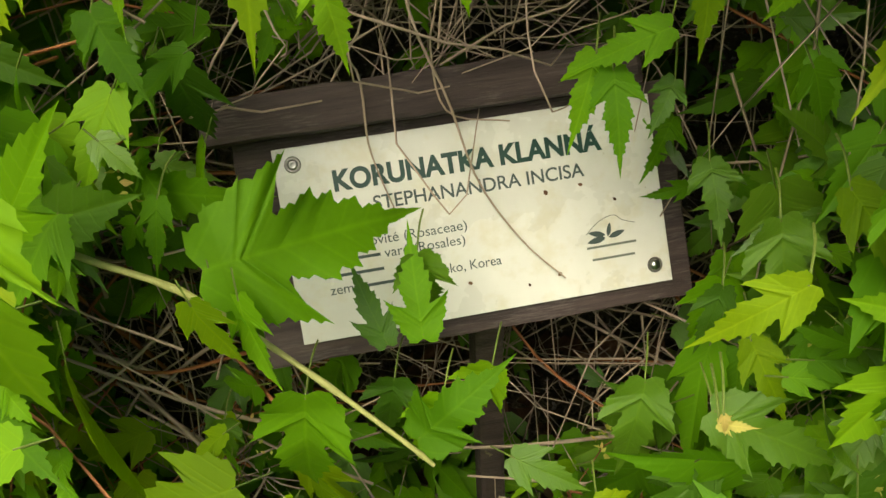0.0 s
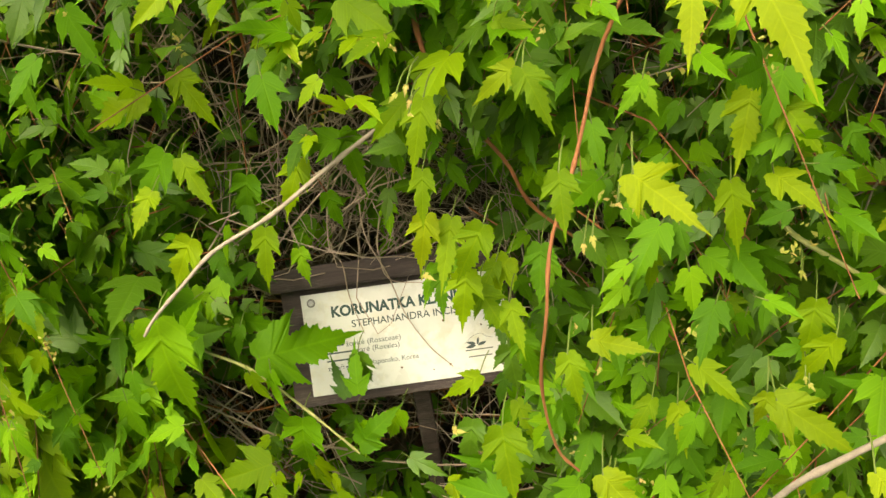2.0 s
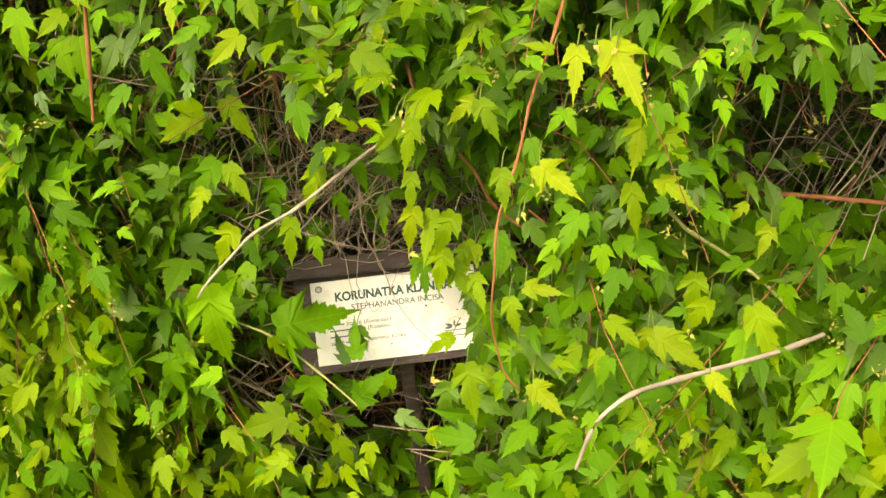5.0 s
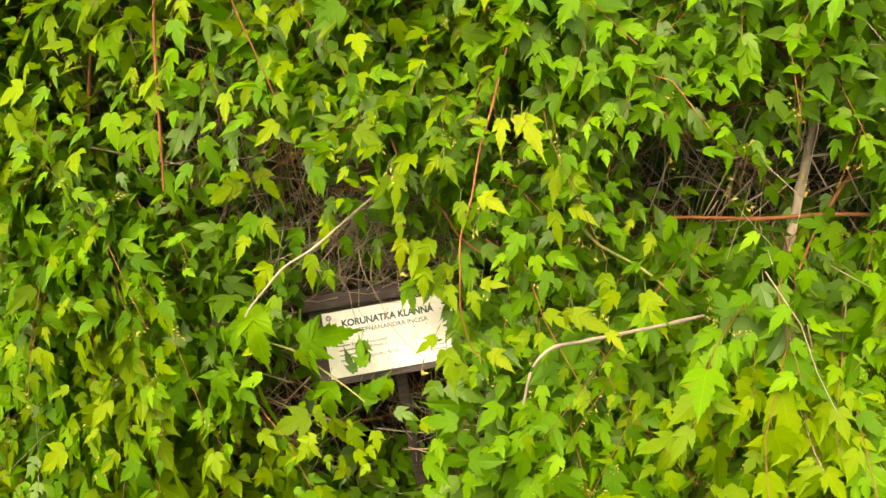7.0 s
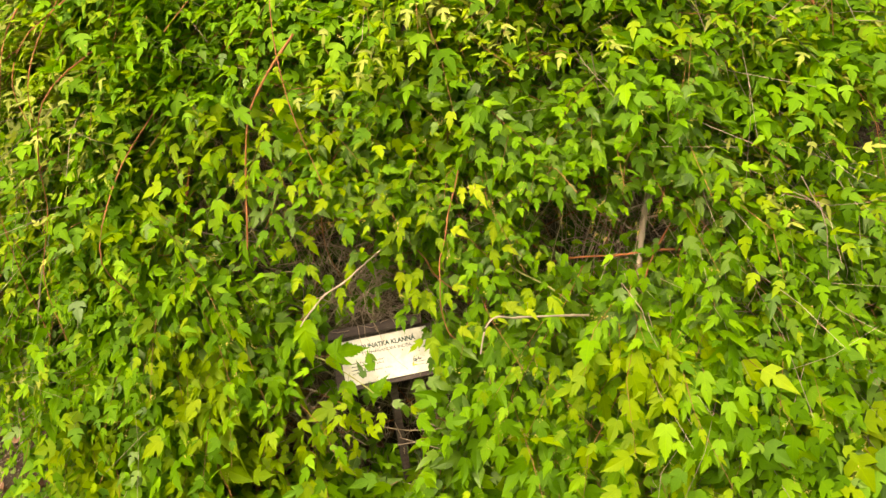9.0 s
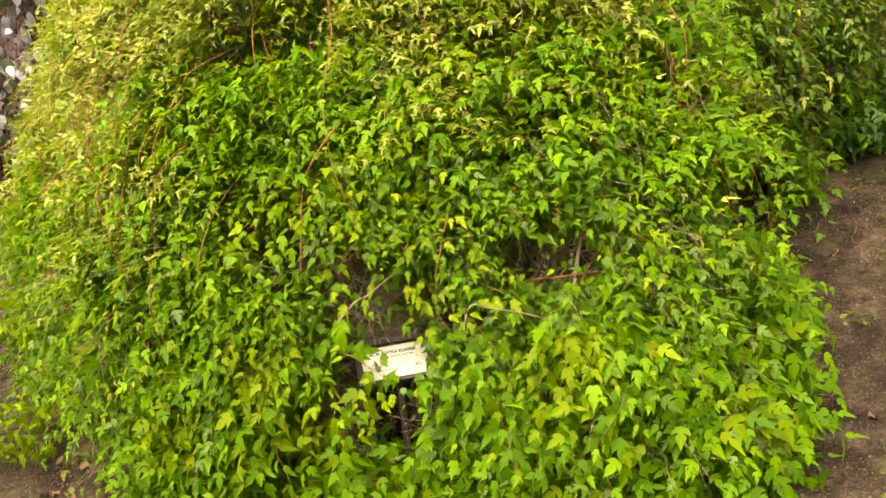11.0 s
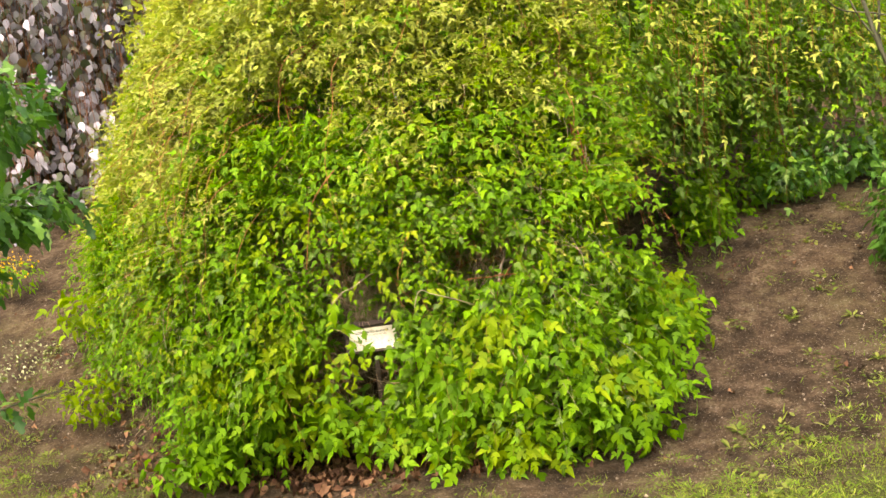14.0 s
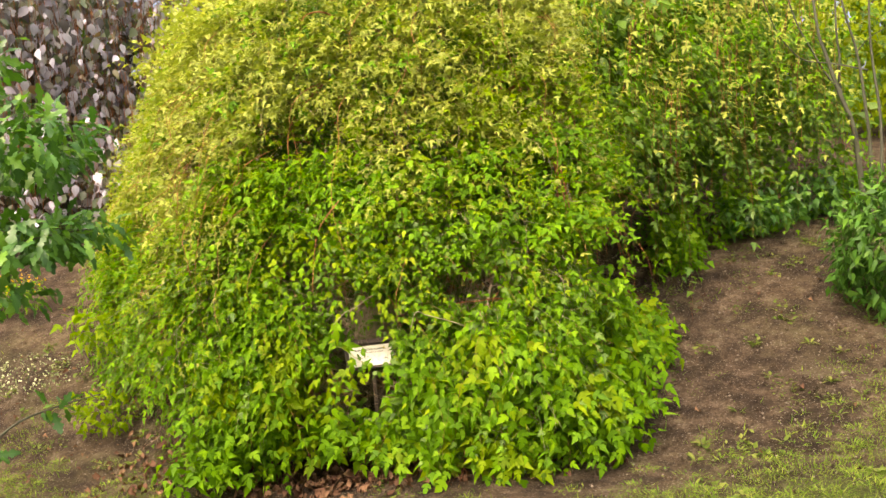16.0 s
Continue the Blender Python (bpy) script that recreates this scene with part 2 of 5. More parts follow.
# ---- mesh helpers ----


def smooth_mesh(name, verts, faces, uvs=None):
    """A mesh from arrays: vertices, equal-sided faces, and a uv for each vertex."""
    me = bpy.data.meshes.new(name)
    verts = np.asarray(verts, dtype=np.float32)
    faces = np.asarray(faces, dtype=np.int32)
    k = faces.shape[1]
    me.vertices.add(len(verts))
    me.vertices.foreach_set("co", verts.ravel())
    me.loops.add(faces.size)
    me.loops.foreach_set("vertex_index", faces.ravel())
    me.polygons.add(len(faces))
    me.polygons.foreach_set("loop_start", np.arange(0, faces.size, k, dtype=np.int32))
    me.polygons.foreach_set("use_smooth", np.ones(len(faces), dtype=bool))
    if uvs is not None:
        layer = me.uv_layers.new(name="UVMap")
        layer.data.foreach_set("uv", np.asarray(uvs, dtype=np.float32)[faces.ravel()].ravel())
    me.update(calc_edges=True)
    me.validate()
    return me


def mesh_part(name, me, material, parent=None, label="", kind=""):
    ob = new(name, me)
    if not me.materials:
        me.materials.append(material)
    if parent is not None:
        ob.parent = parent
    return tagged(ob, label=label, kind=kind)


def part(name, bm, material, parent=None, label="", kind="", smooth=False):
    me = bpy.data.meshes.new(name)
    if smooth:
        for f in bm.faces:
            f.smooth = True
    bm.to_mesh(me)
    bm.free()
    return mesh_part(name, me, material, parent, label, kind)


def thing(name, place, label, category, group="", kind=""):
    ob = new(name)
    ob.location = place
    return tagged(ob, label, category, group, kind)


def unit(a):
    return a / np.maximum(np.linalg.norm(a, axis=-1, keepdims=True), 1e-9)


def tubes(paths, radii, sides=5):
    """Tapered tubes along many paths of equal length: paths (n, k, 3), radii (n, k)."""
    paths, radii = np.asarray(paths, float), np.asarray(radii, float)
    n, k = paths.shape[:2]
    tangent = unit(np.gradient(paths, axis=1))
    ref = np.where(np.abs(tangent[..., 2:3]) > 0.9, np.array([1.0, 0.0, 0.0]), np.array([0.0, 0.0, 1.0]))
    a = unit(np.cross(tangent, ref))
    b = np.cross(tangent, a)
    ang = np.arange(sides) / sides * 2 * np.pi
    ring = a[:, :, None] * np.cos(ang)[None, None, :, None] + b[:, :, None] * np.sin(ang)[None, None, :, None]
    verts = (paths[:, :, None] + ring * radii[:, :, None, None]).reshape(-1, 3)
    i = np.arange(n)[:, None, None] * k * sides
    j = np.arange(k - 1)[None, :, None] * sides
    s = np.arange(sides)[None, None, :]
    t = (s + 1) % sides
    faces = np.stack([i + j + s, i + j + t, i + j + sides + t, i + j + sides + s], -1).reshape(-1, 4)
    return verts, faces


def spline(points, count):
    """Catmull-Rom through the points."""
    p = np.asarray(points, float)
    p = np.vstack([2 * p[0] - p[1], p, 2 * p[-1] - p[-2]])
    u = np.linspace(0, len(p) - 3 - 1e-6, count)
    i = u.astype(int)
    f = (u - i)[:, None]
    p0, p1, p2, p3 = p[i], p[i + 1], p[i + 2], p[i + 3]
    return 0.5 * (2 * p1 + (p2 - p0) * f + (2 * p0 - 5 * p1 + 4 * p2 - p3) * f ** 2 + (3 * p1 - p0 - 3 * p2 + p3) * f ** 3)


# half outlines of leaf blades: across, along, and where the vein to that point leaves the midrib; the blade is one long
LOBED = ((0.0, 0.0, 0.0), (0.09, -0.045, 0.02), (0.20, -0.03, 0.05), (0.215, 0.025, 0.07), (0.30, 0.09, 0.09), (0.285, 0.14, 0.11), (0.365, 0.25, 0.13), (0.34, 0.275, 0.15), (0.425, 0.47, 0.17), (0.325, 0.40, 0.19), (0.25, 0.375, 0.21), (0.16, 0.345, 0.24),
         (0.185, 0.43, 0.30), (0.24, 0.56, 0.37), (0.195, 0.565, 0.41), (0.21, 0.68, 0.49), (0.155, 0.675, 0.53), (0.15, 0.795, 0.62), (0.105, 0.80, 0.68), (0.085, 0.905, 0.78), (0.05, 0.915, 0.84), (0.0, 1.16, 1.0))

OAK = ((0.0, 0.0), (0.06, 0.08), (0.2, 0.16), (0.1, 0.26), (0.3, 0.42), (0.14, 0.5), (0.32, 0.68), (0.16, 0.78), (0.14, 0.93), (0.0, 1.0))
OVAL = ((0.0, 0.0), (0.22, 0.12), (0.36, 0.36), (0.34, 0.6), (0.18, 0.85), (0.0, 1.0))


def toothed(half, teeth, depth):
    """The outline with saw teeth that point to the tip."""
    out = [half[0]]
    for p, q in zip(half[:-1], half[1:]):
        p, q = np.array(p), np.array(q)
        way = (q - p)[:2]
        length = float(np.hypot(*way))
        steps = max(1, round(teeth * length))
        inward = np.array([-way[1], way[0]]) / length
        for k in range(1, steps + 1):
            f = (k - 0.72) / steps
            cut = p + (q - p) * f
            cut[:2] += inward * depth * (1.25 if k % 2 else 0.7) * min(1.0, cut[0] / 0.1)
            if cut[0] > 0.01 and way[1] > 0.02:
                out.append(tuple(cut))
            out.append(tuple(p + (q - p) * k / steps))
    return out


def blade(half, fold=0.25, droop=0.25, wave=0.05):
    """A leaf blade: strips from the midrib to both edges. Gives vertices, quads and uvs."""
    verts, faces, uvs = [], [], []
    half = [(*q, q[1]) if len(q) == 2 else q for q in half]
    for x, y, m in half:
        for side in (-1, 0, 1):
            px, py = x * side, y if side else m
            lift = fold * abs(px) - droop * py * abs(py) + wave * math.sin(9 * py + 2 * side) * abs(px) * 3 - 0.1 * px * px
            verts.append((px, py, lift))
            uvs.append((px, py))
    for i in range(len(half) - 1):
        a, b = 3 * i, 3 * (i + 1)
        faces.append((a + 1, b + 1, b, a))
        faces.append((a + 2, b + 2, b + 1, a + 1))
    return np.array(verts), np.array(faces), np.array(uvs)


def spare_blade(half, fold=0.15, droop=0.12, middle=0.38):
    """A lobed blade as a fan of triangles, for leaves farther off."""
    half = [q[:2] for q in half]
    points = [(0.0, middle), (0.0, 0.0), *half, (0.0, 1.1), *((-x, y) for x, y in half[::-1])]
    verts = [(x, y, fold * abs(x) - droop * y * y - droop * 1.6 * x * x) for x, y in points]
    last = len(points) - 1
    return np.array(verts), np.array([(0, k, k + 1 if k < last else 1) for k in range(1, last + 1)]), np.array(points)


def diamond(width, at=0.4, fold=0.2, droop=0.15):
    """A plain pointed blade of four triangles."""
    points = [(0.0, 0.0), (-width, at), (width, at), (0.0, 1.0), (0.0, at)]
    verts = [(x, y, fold * abs(x) - droop * y * y) for x, y in points]
    return np.array(verts), np.array([(0, 4, 1), (0, 2, 4), (1, 4, 3), (4, 2, 3)]), np.array(points)


def frames_of(tip, normal):
    tip = unit(tip)
    side = unit(np.cross(tip, normal))
    return np.stack([side, tip, np.cross(side, tip)], -1)


def foliage(shape, places, tips, normals, sizes, widths=None):
    """Many leaves in one mesh, every one a piece of its own."""
    v, f, uv = shape
    n, k = len(places), len(v)
    turn = frames_of(np.asarray(tips, float), np.asarray(normals, float))
    local = np.repeat(v[None], n, 0)
    if widths is not None:
        local = local * np.stack([widths, np.ones(n), np.ones(n)], -1)[:, None, :]
    local = local * np.asarray(sizes)[:, None, None]
    verts = np.einsum("nij,nkj->nki", turn, local) + np.asarray(places)[:, None, :]
    faces = (f[None] + (np.arange(n) * k)[:, None, None]).reshape(-1, f.shape[1])
    return verts.reshape(-1, 3), faces, np.tile(uv, (n, 1))


def foliage_part(name, shape, data, material, parent, label=""):
    me = smooth_mesh(name, *foliage(shape, *data, widths=rng.uniform(0.72, 1.12, len(data[0]))))
    return mesh_part(name, me, material, parent, label, "stuff")


rng = np.random.default_rng(7)

# ---- ground ----


def bank(x, y):
    """Height of the ground: a lawn edge, then a bare bank that rises and levels out."""
    x, y = np.asarray(x, float), np.asarray(y, float)
    soft = 0.15
    run = soft * np.logaddexp(0, (y - 0.72) / soft)
    run = 5.5 * (1 - np.exp(-run / 5.5))
    tilt = 0.028 * np.clip(x, -3, 3)
    lumps = 0.02 * np.sin(3.1 * x + 1.3 * y) * np.cos(2.3 * y - 0.7 * x) + 0.008 * np.sin(11 * x + 3) * np.cos(9.7 * y)
    return (0.44 - 0.02 * np.clip(x, -3, 3)) * run + tilt + lumps


def ground():
    steps = np.concatenate([-np.geomspace(400, 4.2, 16), np.linspace(-4, 4.4, 170), np.geomspace(4.6, 400, 16)])
    deep = np.concatenate([-np.geomspace(400, 2.7, 14), np.linspace(-2.5, 5, 170), np.geomspace(5.2, 400, 16)])
    x, y = np.meshgrid(steps, deep)
    z = bank(x, y)
    fine = np.array([noise.noise(Vector((a * 7, b * 7, 0))) + 0.6 * noise.noise(Vector((a * 19, b * 19, 3))) for a, b in zip(x.ravel(), y.ravel())]).reshape(x.shape)
    z = z + 0.014 * fine * (np.abs(x) < 4.5)
    verts = np.stack([x, y, z], -1).reshape(-1, 3)
    ny, nx = x.shape
    i = (np.arange(ny - 1)[:, None] * nx + np.arange(nx - 1)[None]).ravel()
    me = smooth_mesh("ground", verts, np.stack([i, i + 1, i + nx + 1, i + nx], -1))
    ob = mesh_part("ground", me, SOIL)
    return tagged(ob, "bare brown soil bank with grit and thin moss", "ground", kind="structure")


ground()

# ---- the shrub ----
HEART = np.array([0.2, 2.7])
OUTLINE = ((-3.2, 3.5), (-2.35, 2.35), (-1.9, 1.45), (-1.5, 0.95), (-1.0, 0.52), (-0.6, 0.30), (-0.2, 0.30), (0.3, 0.30), (0.75, 0.26), (1.04, 0.36), (1.22, 0.66), (1.34, 1.15), (1.44, 1.8), (1.75, 2.6), (2.6, 3.4), (3.8, 4.1), (4.5, 5.2), (2.0, 6.0), (-1.5, 5.8), (-3.0, 5.0))


def outline_reach():
    pts = np.array(OUTLINE) - HEART
    ang = np.arctan2(pts[:, 1], pts[:, 0])
    reach = np.hypot(pts[:, 0], pts[:, 1])
    order = np.argsort(ang)
    ang, reach = ang[order], reach[order]
    return np.concatenate([ang - 2 * np.pi, ang, ang + 2 * np.pi]), np.tile(reach, 3)


ANG, REACH = outline_reach()
TOP = 3.5


def inset(z):
    """How far the outside draws in with height."""
    return np.interp(z, (0.0, 0.5, 1.0, 1.35, 1.7, 2.1, 2.5, 2.9, 3.2, TOP), (0.03, -0.02, 0.04, 0.15, 0.30, 0.46, 0.68, 1.02, 1.45, 2.0))


def shell(ang, z):
    """A place on the shrub's outside and its outward direction."""
    reach = np.interp(ang, ANG, REACH)
    r = np.maximum(reach - inset(z), 0.12)
    bulge = 0.06 * np.sin(ang * 23 + z * 5) * np.sin(z * 7 + ang * 9) + 0.05 * np.sin(ang * 51 + z * 13)
    r = r + bulge * np.minimum(1, z)
    p = np.stack([HEART[0] + r * np.cos(ang), HEART[1] + r * np.sin(ang), z], -1)
    slope = (inset(z + 0.05) - inset(z - 0.05)) / 0.1
    out = unit(np.stack([np.cos(ang), np.sin(ang), np.clip(slope, 0.05, 3)], -1))
    return p, out


FLANK = np.array([(1.36, 1.45), (1.70, 2.15), (2.2, 2.65), (2.9, 3.12), (3.8, 3.7), (4.8, 4.3)])


def flank(u, h):
    """The side that runs back along the bank: along it, and height over the soil."""
    s = np.clip(u, 0, 1) * (len(FLANK) - 1)
    i = np.minimum(s.astype(int), len(FLANK) - 2)
    way = FLANK[i + 1] - FLANK[i]
    foot = FLANK[i] + way * (s - i)[:, None]
    way = unit(way)
    out = np.stack([way[:, 1], -way[:, 0], 0.35 + 0 * s], -1)
    back = np.interp(h, (0.0, 0.3, 0.6, 0.9, 1.3, 1.8, 2.4), (0.10, 0.22, 0.12, 0.0, 0.05, 0.32, 0.9)) - 0.07 * np.sin(u * 31 + h * 3) - 0.05 * np.sin(u * 73 + h * 6)
    x, y = (foot - out[:, :2] * back[:, None]).T
    return np.stack([x, y, bank(x, y) + h], -1), unit(out)


# the label's board: centre, right, up and outward directions
SIGN_AT = np.array([0.0521, 0.4896, 0.6072])
SIGN_X = np.array([0.9349, 0.3548, -0.0078])
SIGN_UP = np.array([-0.2093, 0.5691, 0.7952])
SIGN_OUT = np.array([0.2866, -0.7418, 0.6063])


def open_before_label(p):
    """True where a leaf would hang in the space shaped to the camera's view of the label."""
    d = p - SIGN_AT
    n, u, v = d @ SIGN_OUT, d @ SIGN_X, d @ SIGN_UP
    return (n > -0.05) & (n < 0.6) & (u > -0.135 + 0.15 * n) & (u < 0.085 + 0.12 * n) & (v > -0.075 - 0.45 * n) & (v < 0.105 + 0.12 * n)


def sightline_beside_label(p):
    """True in the corridor beside the label, laid along the camera's line of sight."""
    a, b = np.array([-0.014, 0.26, 0.739]), np.array([-0.159, 0.46, 0.491])
    f = np.clip((p - a) @ (b - a) / ((b - a) @ (b - a)), 0, 1)
    return np.linalg.norm(p - a - f[:, None] * (b - a), axis=1) < 0.024 + 0.016 * f


# thin places, where dead twigs and soil show: across, height, reach, strength
THIN = ((-0.03, 0.93, 0.06, 1.0), (0.0, 0.87, 0.07, 1.0), (0.29, 0.95, 0.04, 1.2), (0.47, 0.95, 0.08, 1.9), (-0.11, 0.555, 0.05, 1.0), (-0.155, 0.485, 0.05, 0.8), (-0.065, 0.625, 0.045, 4.0), (0.665, 0.98, 0.05, 1.5), (0.63, 0.905, 0.05, 1.4), (0.60, 1.05, 0.045, 1.2), (0.70, 0.90, 0.04, 1.0), (0.52, 0.93, 0.04, 2.5), (0.31, 1.03, 0.035, 2.0), (-0.14, 0.52, 0.07, 0.9), (-0.10, 0.70, 0.07, 0.6), (-0.05, 0.80, 0.09, 0.9), (0.06, 0.81, 0.09, 1.3), (0.0, 0.91, 0.09, 0.9), (0.28, 0.97, 0.05, 0.8), (0.11, 0.50, 0.08, 2.0), (0.05, 0.45, 0.07, 1.6),
        (-0.03, 0.95, 0.08, 0.8), (0.57, 0.88, 0.05, 0.9), (0.55, 1.03, 0.05, 0.8),
        (1.27, 0.98, 0.18, 1.0), (1.30, 1.06, 0.11, 4.0), (1.29, 1.18, 0.09, 3.0), (-0.28, 0.08, 0.17, 2.0), (-0.03, 0.06, 0.13, 2.4), (-1.30, 0.15, 0.30, 0.8), (-1.45, 0.22, 0.15, 2.6), (0.68, 0.92, 0.06, 1.0), (1.22, 1.0, 0.12, 2.5), (1.36, 0.74, 0.20, 3.0), (1.48, 1.0, 0.14, 1.8))


def thinness(p):
    """How bare the shrub is at a place."""
    bare = np.zeros(len(p))
    for cx, cz, reach, strength in THIN:
        bare += strength * np.exp(-((p[:, 0] - cx) ** 2 + (p[:, 2] - cz) ** 2) / reach ** 2) * (p[:, 1] > (0.95 if cx > 1.25 else -1))
    return bare * (p[:, 1] < 2.4)


def shoots(count, ang0, ang1, z0, z1, leaves, size, length, depth, seed, level, skin=None):
    """Hanging shoots on the shell: paths, and the leaves that they carry."""
    r = np.random.default_rng(seed)
    ang = r.uniform(ang0, ang1, count)
    z = z0 + (z1 - z0) * r.random(count)
    p, out = (skin or shell)(ang, z)
    gap = np.array([noise.noise(Vector(q) * 3.2) + 0.6 * noise.noise(Vector(q) * 8.5 + Vector((9, 0, 0))) for q in p]) * 1.5 + r.normal(0, 0.22, count)
    gap -= 0.4 * thinness(p)
    keep = (gap > (0.08 if skin else np.where(p[:, 2] < 0.85, -0.24, -0.36))) & (p[:, 2] > bank(p[:, 0], p[:, 1]) + 0.04)
    p, out, ang, z = p[keep], out[keep], ang[keep], z[keep]
    n = len(p)
    inward = r.random(n) ** 1.6 * depth
    p = p - out * inward[:, None]
    around = unit(np.cross(np.array([0.0, 0.0, 1.0]), out))
    down = np.array([0.0, 0.0, -1.0])
    heading = unit(out * r.uniform(0.2, 0.9, n)[:, None] + around * r.normal(0, 0.75, n)[:, None] + np.array([0, 0, 1.0]) * r.normal(0.0, 0.35, n)[:, None])
    run = length * r.uniform(0.6, 1.25, n)
    k = 7
    f = np.linspace(0, 1, k)[None, :, None]
    path = p[:, None] - out[:, None] * 0.12 + (heading[:, None] * f + down * (0.9 - 0.45 * level) * f ** 2 + around[:, None] * 0.08 * np.sin(f * 5 + ang[:, None, None] * 40)) * run[:, None, None]
    sway = r.normal(0, 0.38 * (1 - 0.55 * level), (n, 3))
    places, tips, normals, sizes = [], [], [], []
    for j in range(leaves):
        f = (j + 0.8) / leaves * (k - 1)
        i = min(int(f), k - 2)
        q = path[:, i] + (path[:, i + 1] - path[:, i]) * (f - i)
        along = unit(path[:, i + 1] - path[:, i])
        side = np.cross(along, out) * (1 if j % 2 else -1)
        tip = unit(along * (0.45 - 0.25 * level) + side * r.uniform(0.3, 1.25, n)[:, None] + down * (r.uniform(0.05, 0.95, n) * (1.15 - level))[:, None] + out * (r.uniform(-0.15, 0.7, n) + 0.35 * level)[:, None] + r.normal(0, 0.32, (n, 3)))
        nor = unit(out * (0.95 - 0.7 * level) + np.array([0, 0, 0.55 + 0.6 * level]) + sway + r.normal(0, 0.3, (n, 3)))
        s = size * (0.6 + 0.6 * r.random(n) ** 1.2) * (1 - 0.32 * np.exp(-np.hypot((q[:, 0] - 0.25) * 0.8, q[:, 2] - 0.75) ** 2 / 0.36)) * (1.0 - 0.35 * (j / leaves) ** 2)
        places.append(q + tip * (s * 0.22)[:, None])
        tips.append(tip)
        normals.append(nor)
        sizes.append(s)
    return path, [np.concatenate(a) for a in (places, tips, normals, sizes)]


def pick(data, mask):
    return [a[mask] for a in data]


MID = spare_blade(LOBED[1:-1], 0.16, 0.28, 0.2)
FAR = spare_blade(((0.32, 0.12), (0.41, 0.44), (0.175, 0.34), (0.23, 0.55), (0.11, 0.84)), 0.14, 0.24)
FEATHER = spare_blade(((0.33, 0.14), (0.37, 0.43), (0.11, 0.32), (0.15, 0.62)), 0.14, 0.4)
PLAIN = diamond(0.30)

shrub = thing("shrub", (0.3, 1.6, 0.4), "broad weeping shrub with lobed yellow-green leaves on red arching stems", "shrub")
shrub.location = (0, 0, 0)

front_batches = [
    # count, span, heights, leaves, size, length, depth, seed, how level the blades lie, material, blade, name
    (3500, -2.25, -0.70, 0.02, 0.80, 8, 0.088, 0.26, 0.20, 1, 0.15, LEAF_GREEN, FAR, "lower_foliage"),
    (1700, -2.95, -0.70, 0.02, 1.05, 6, 0.058, 0.24, 0.34, 2, 0.3, LEAF_MATURE_SHADE, FAR, "inner_foliage"),
    (900, -2.4, -0.90, 0.45, 1.45, 6, 0.052, 0.24, 0.6, 14, 0.4, LEAF_MATURE_SHADE, FAR, "inner_foliage"),
    (3300, -2.25, -0.60, 0.66, 1.25, 8, 0.057, 0.24, 0.20, 3, 0.32, LEAF_GREEN, FAR, "middle_foliage"),
    (620, -1.98, -1.70, 0.42, 1.15, 8, 0.056, 0.20, 0.08, 17, 0.3, LEAF_GREEN, FAR, "middle_foliage"),
    (1000, -2.05, -0.60, 1.15, 1.65, 8, 0.058, 0.24, 0.12, 16, 0.4, LEAF_GREEN, FAR, "middle_foliage"),
    (10200, -3.05, -0.45, 0.92, 2.6, 9, 0.046, 0.24, 0.16, 4, 0.98, LEAF_YOUNG, FEATHER, "upper_foliage"),
    (2000, -2.95, -1.90, 0.05, 1.15, 9, 0.051, 0.24, 0.18, 15, 0.55, LEAF_YOUNG, FEATHER, "upper_foliage"),
    (1300, -3.05, -0.45, 1.0, 2.7, 7, 0.055, 0.22, 0.35, 5, 0.6, LEAF_GREEN, FEATHER, "inner_foliage"),
    (500, 0.7, 2.7, 0.9, 3.0, 6, 0.11, 0.3, 0.2, 8, 0.5, LEAF_GREEN, PLAIN, "back_foliage"),
    (1500, -3.1, 3.2, 2.5, TOP, 8, 0.075, 0.28, 0.2, 9, 0.8, LEAF_YOUNG, PLAIN, "crown_foliage"),
]
side_batches = [
    (650, 0.06, 0.68, 0.10, 1.9, 8, 0.060, 0.28, 0.60, 6, 0.3, LEAF_MATURE_SHADE, FAR, "inner_side_foliage"),
    (1050, 0.13, 0.88, 0.06, 0.55, 8, 0.068, 0.26, 0.16, 10, 0.2, LEAF_GREEN, FAR, "side_foliage"),
    (1450, 0.05, 0.68, 1.0, 2.2, 9, 0.056, 0.36, 0.20, 7, 0.45, LEAF_YOUNG, FEATHER, "side_foliage"),
    (620, 0.03, 0.80, 0.75, 1.6, 8, 0.062, 0.34, 0.25, 13, 0.2, LEAF_MATURE_SHADE, FAR, "side_foliage"),
]
near_leaves = []
stalks = []
shoot_paths = []
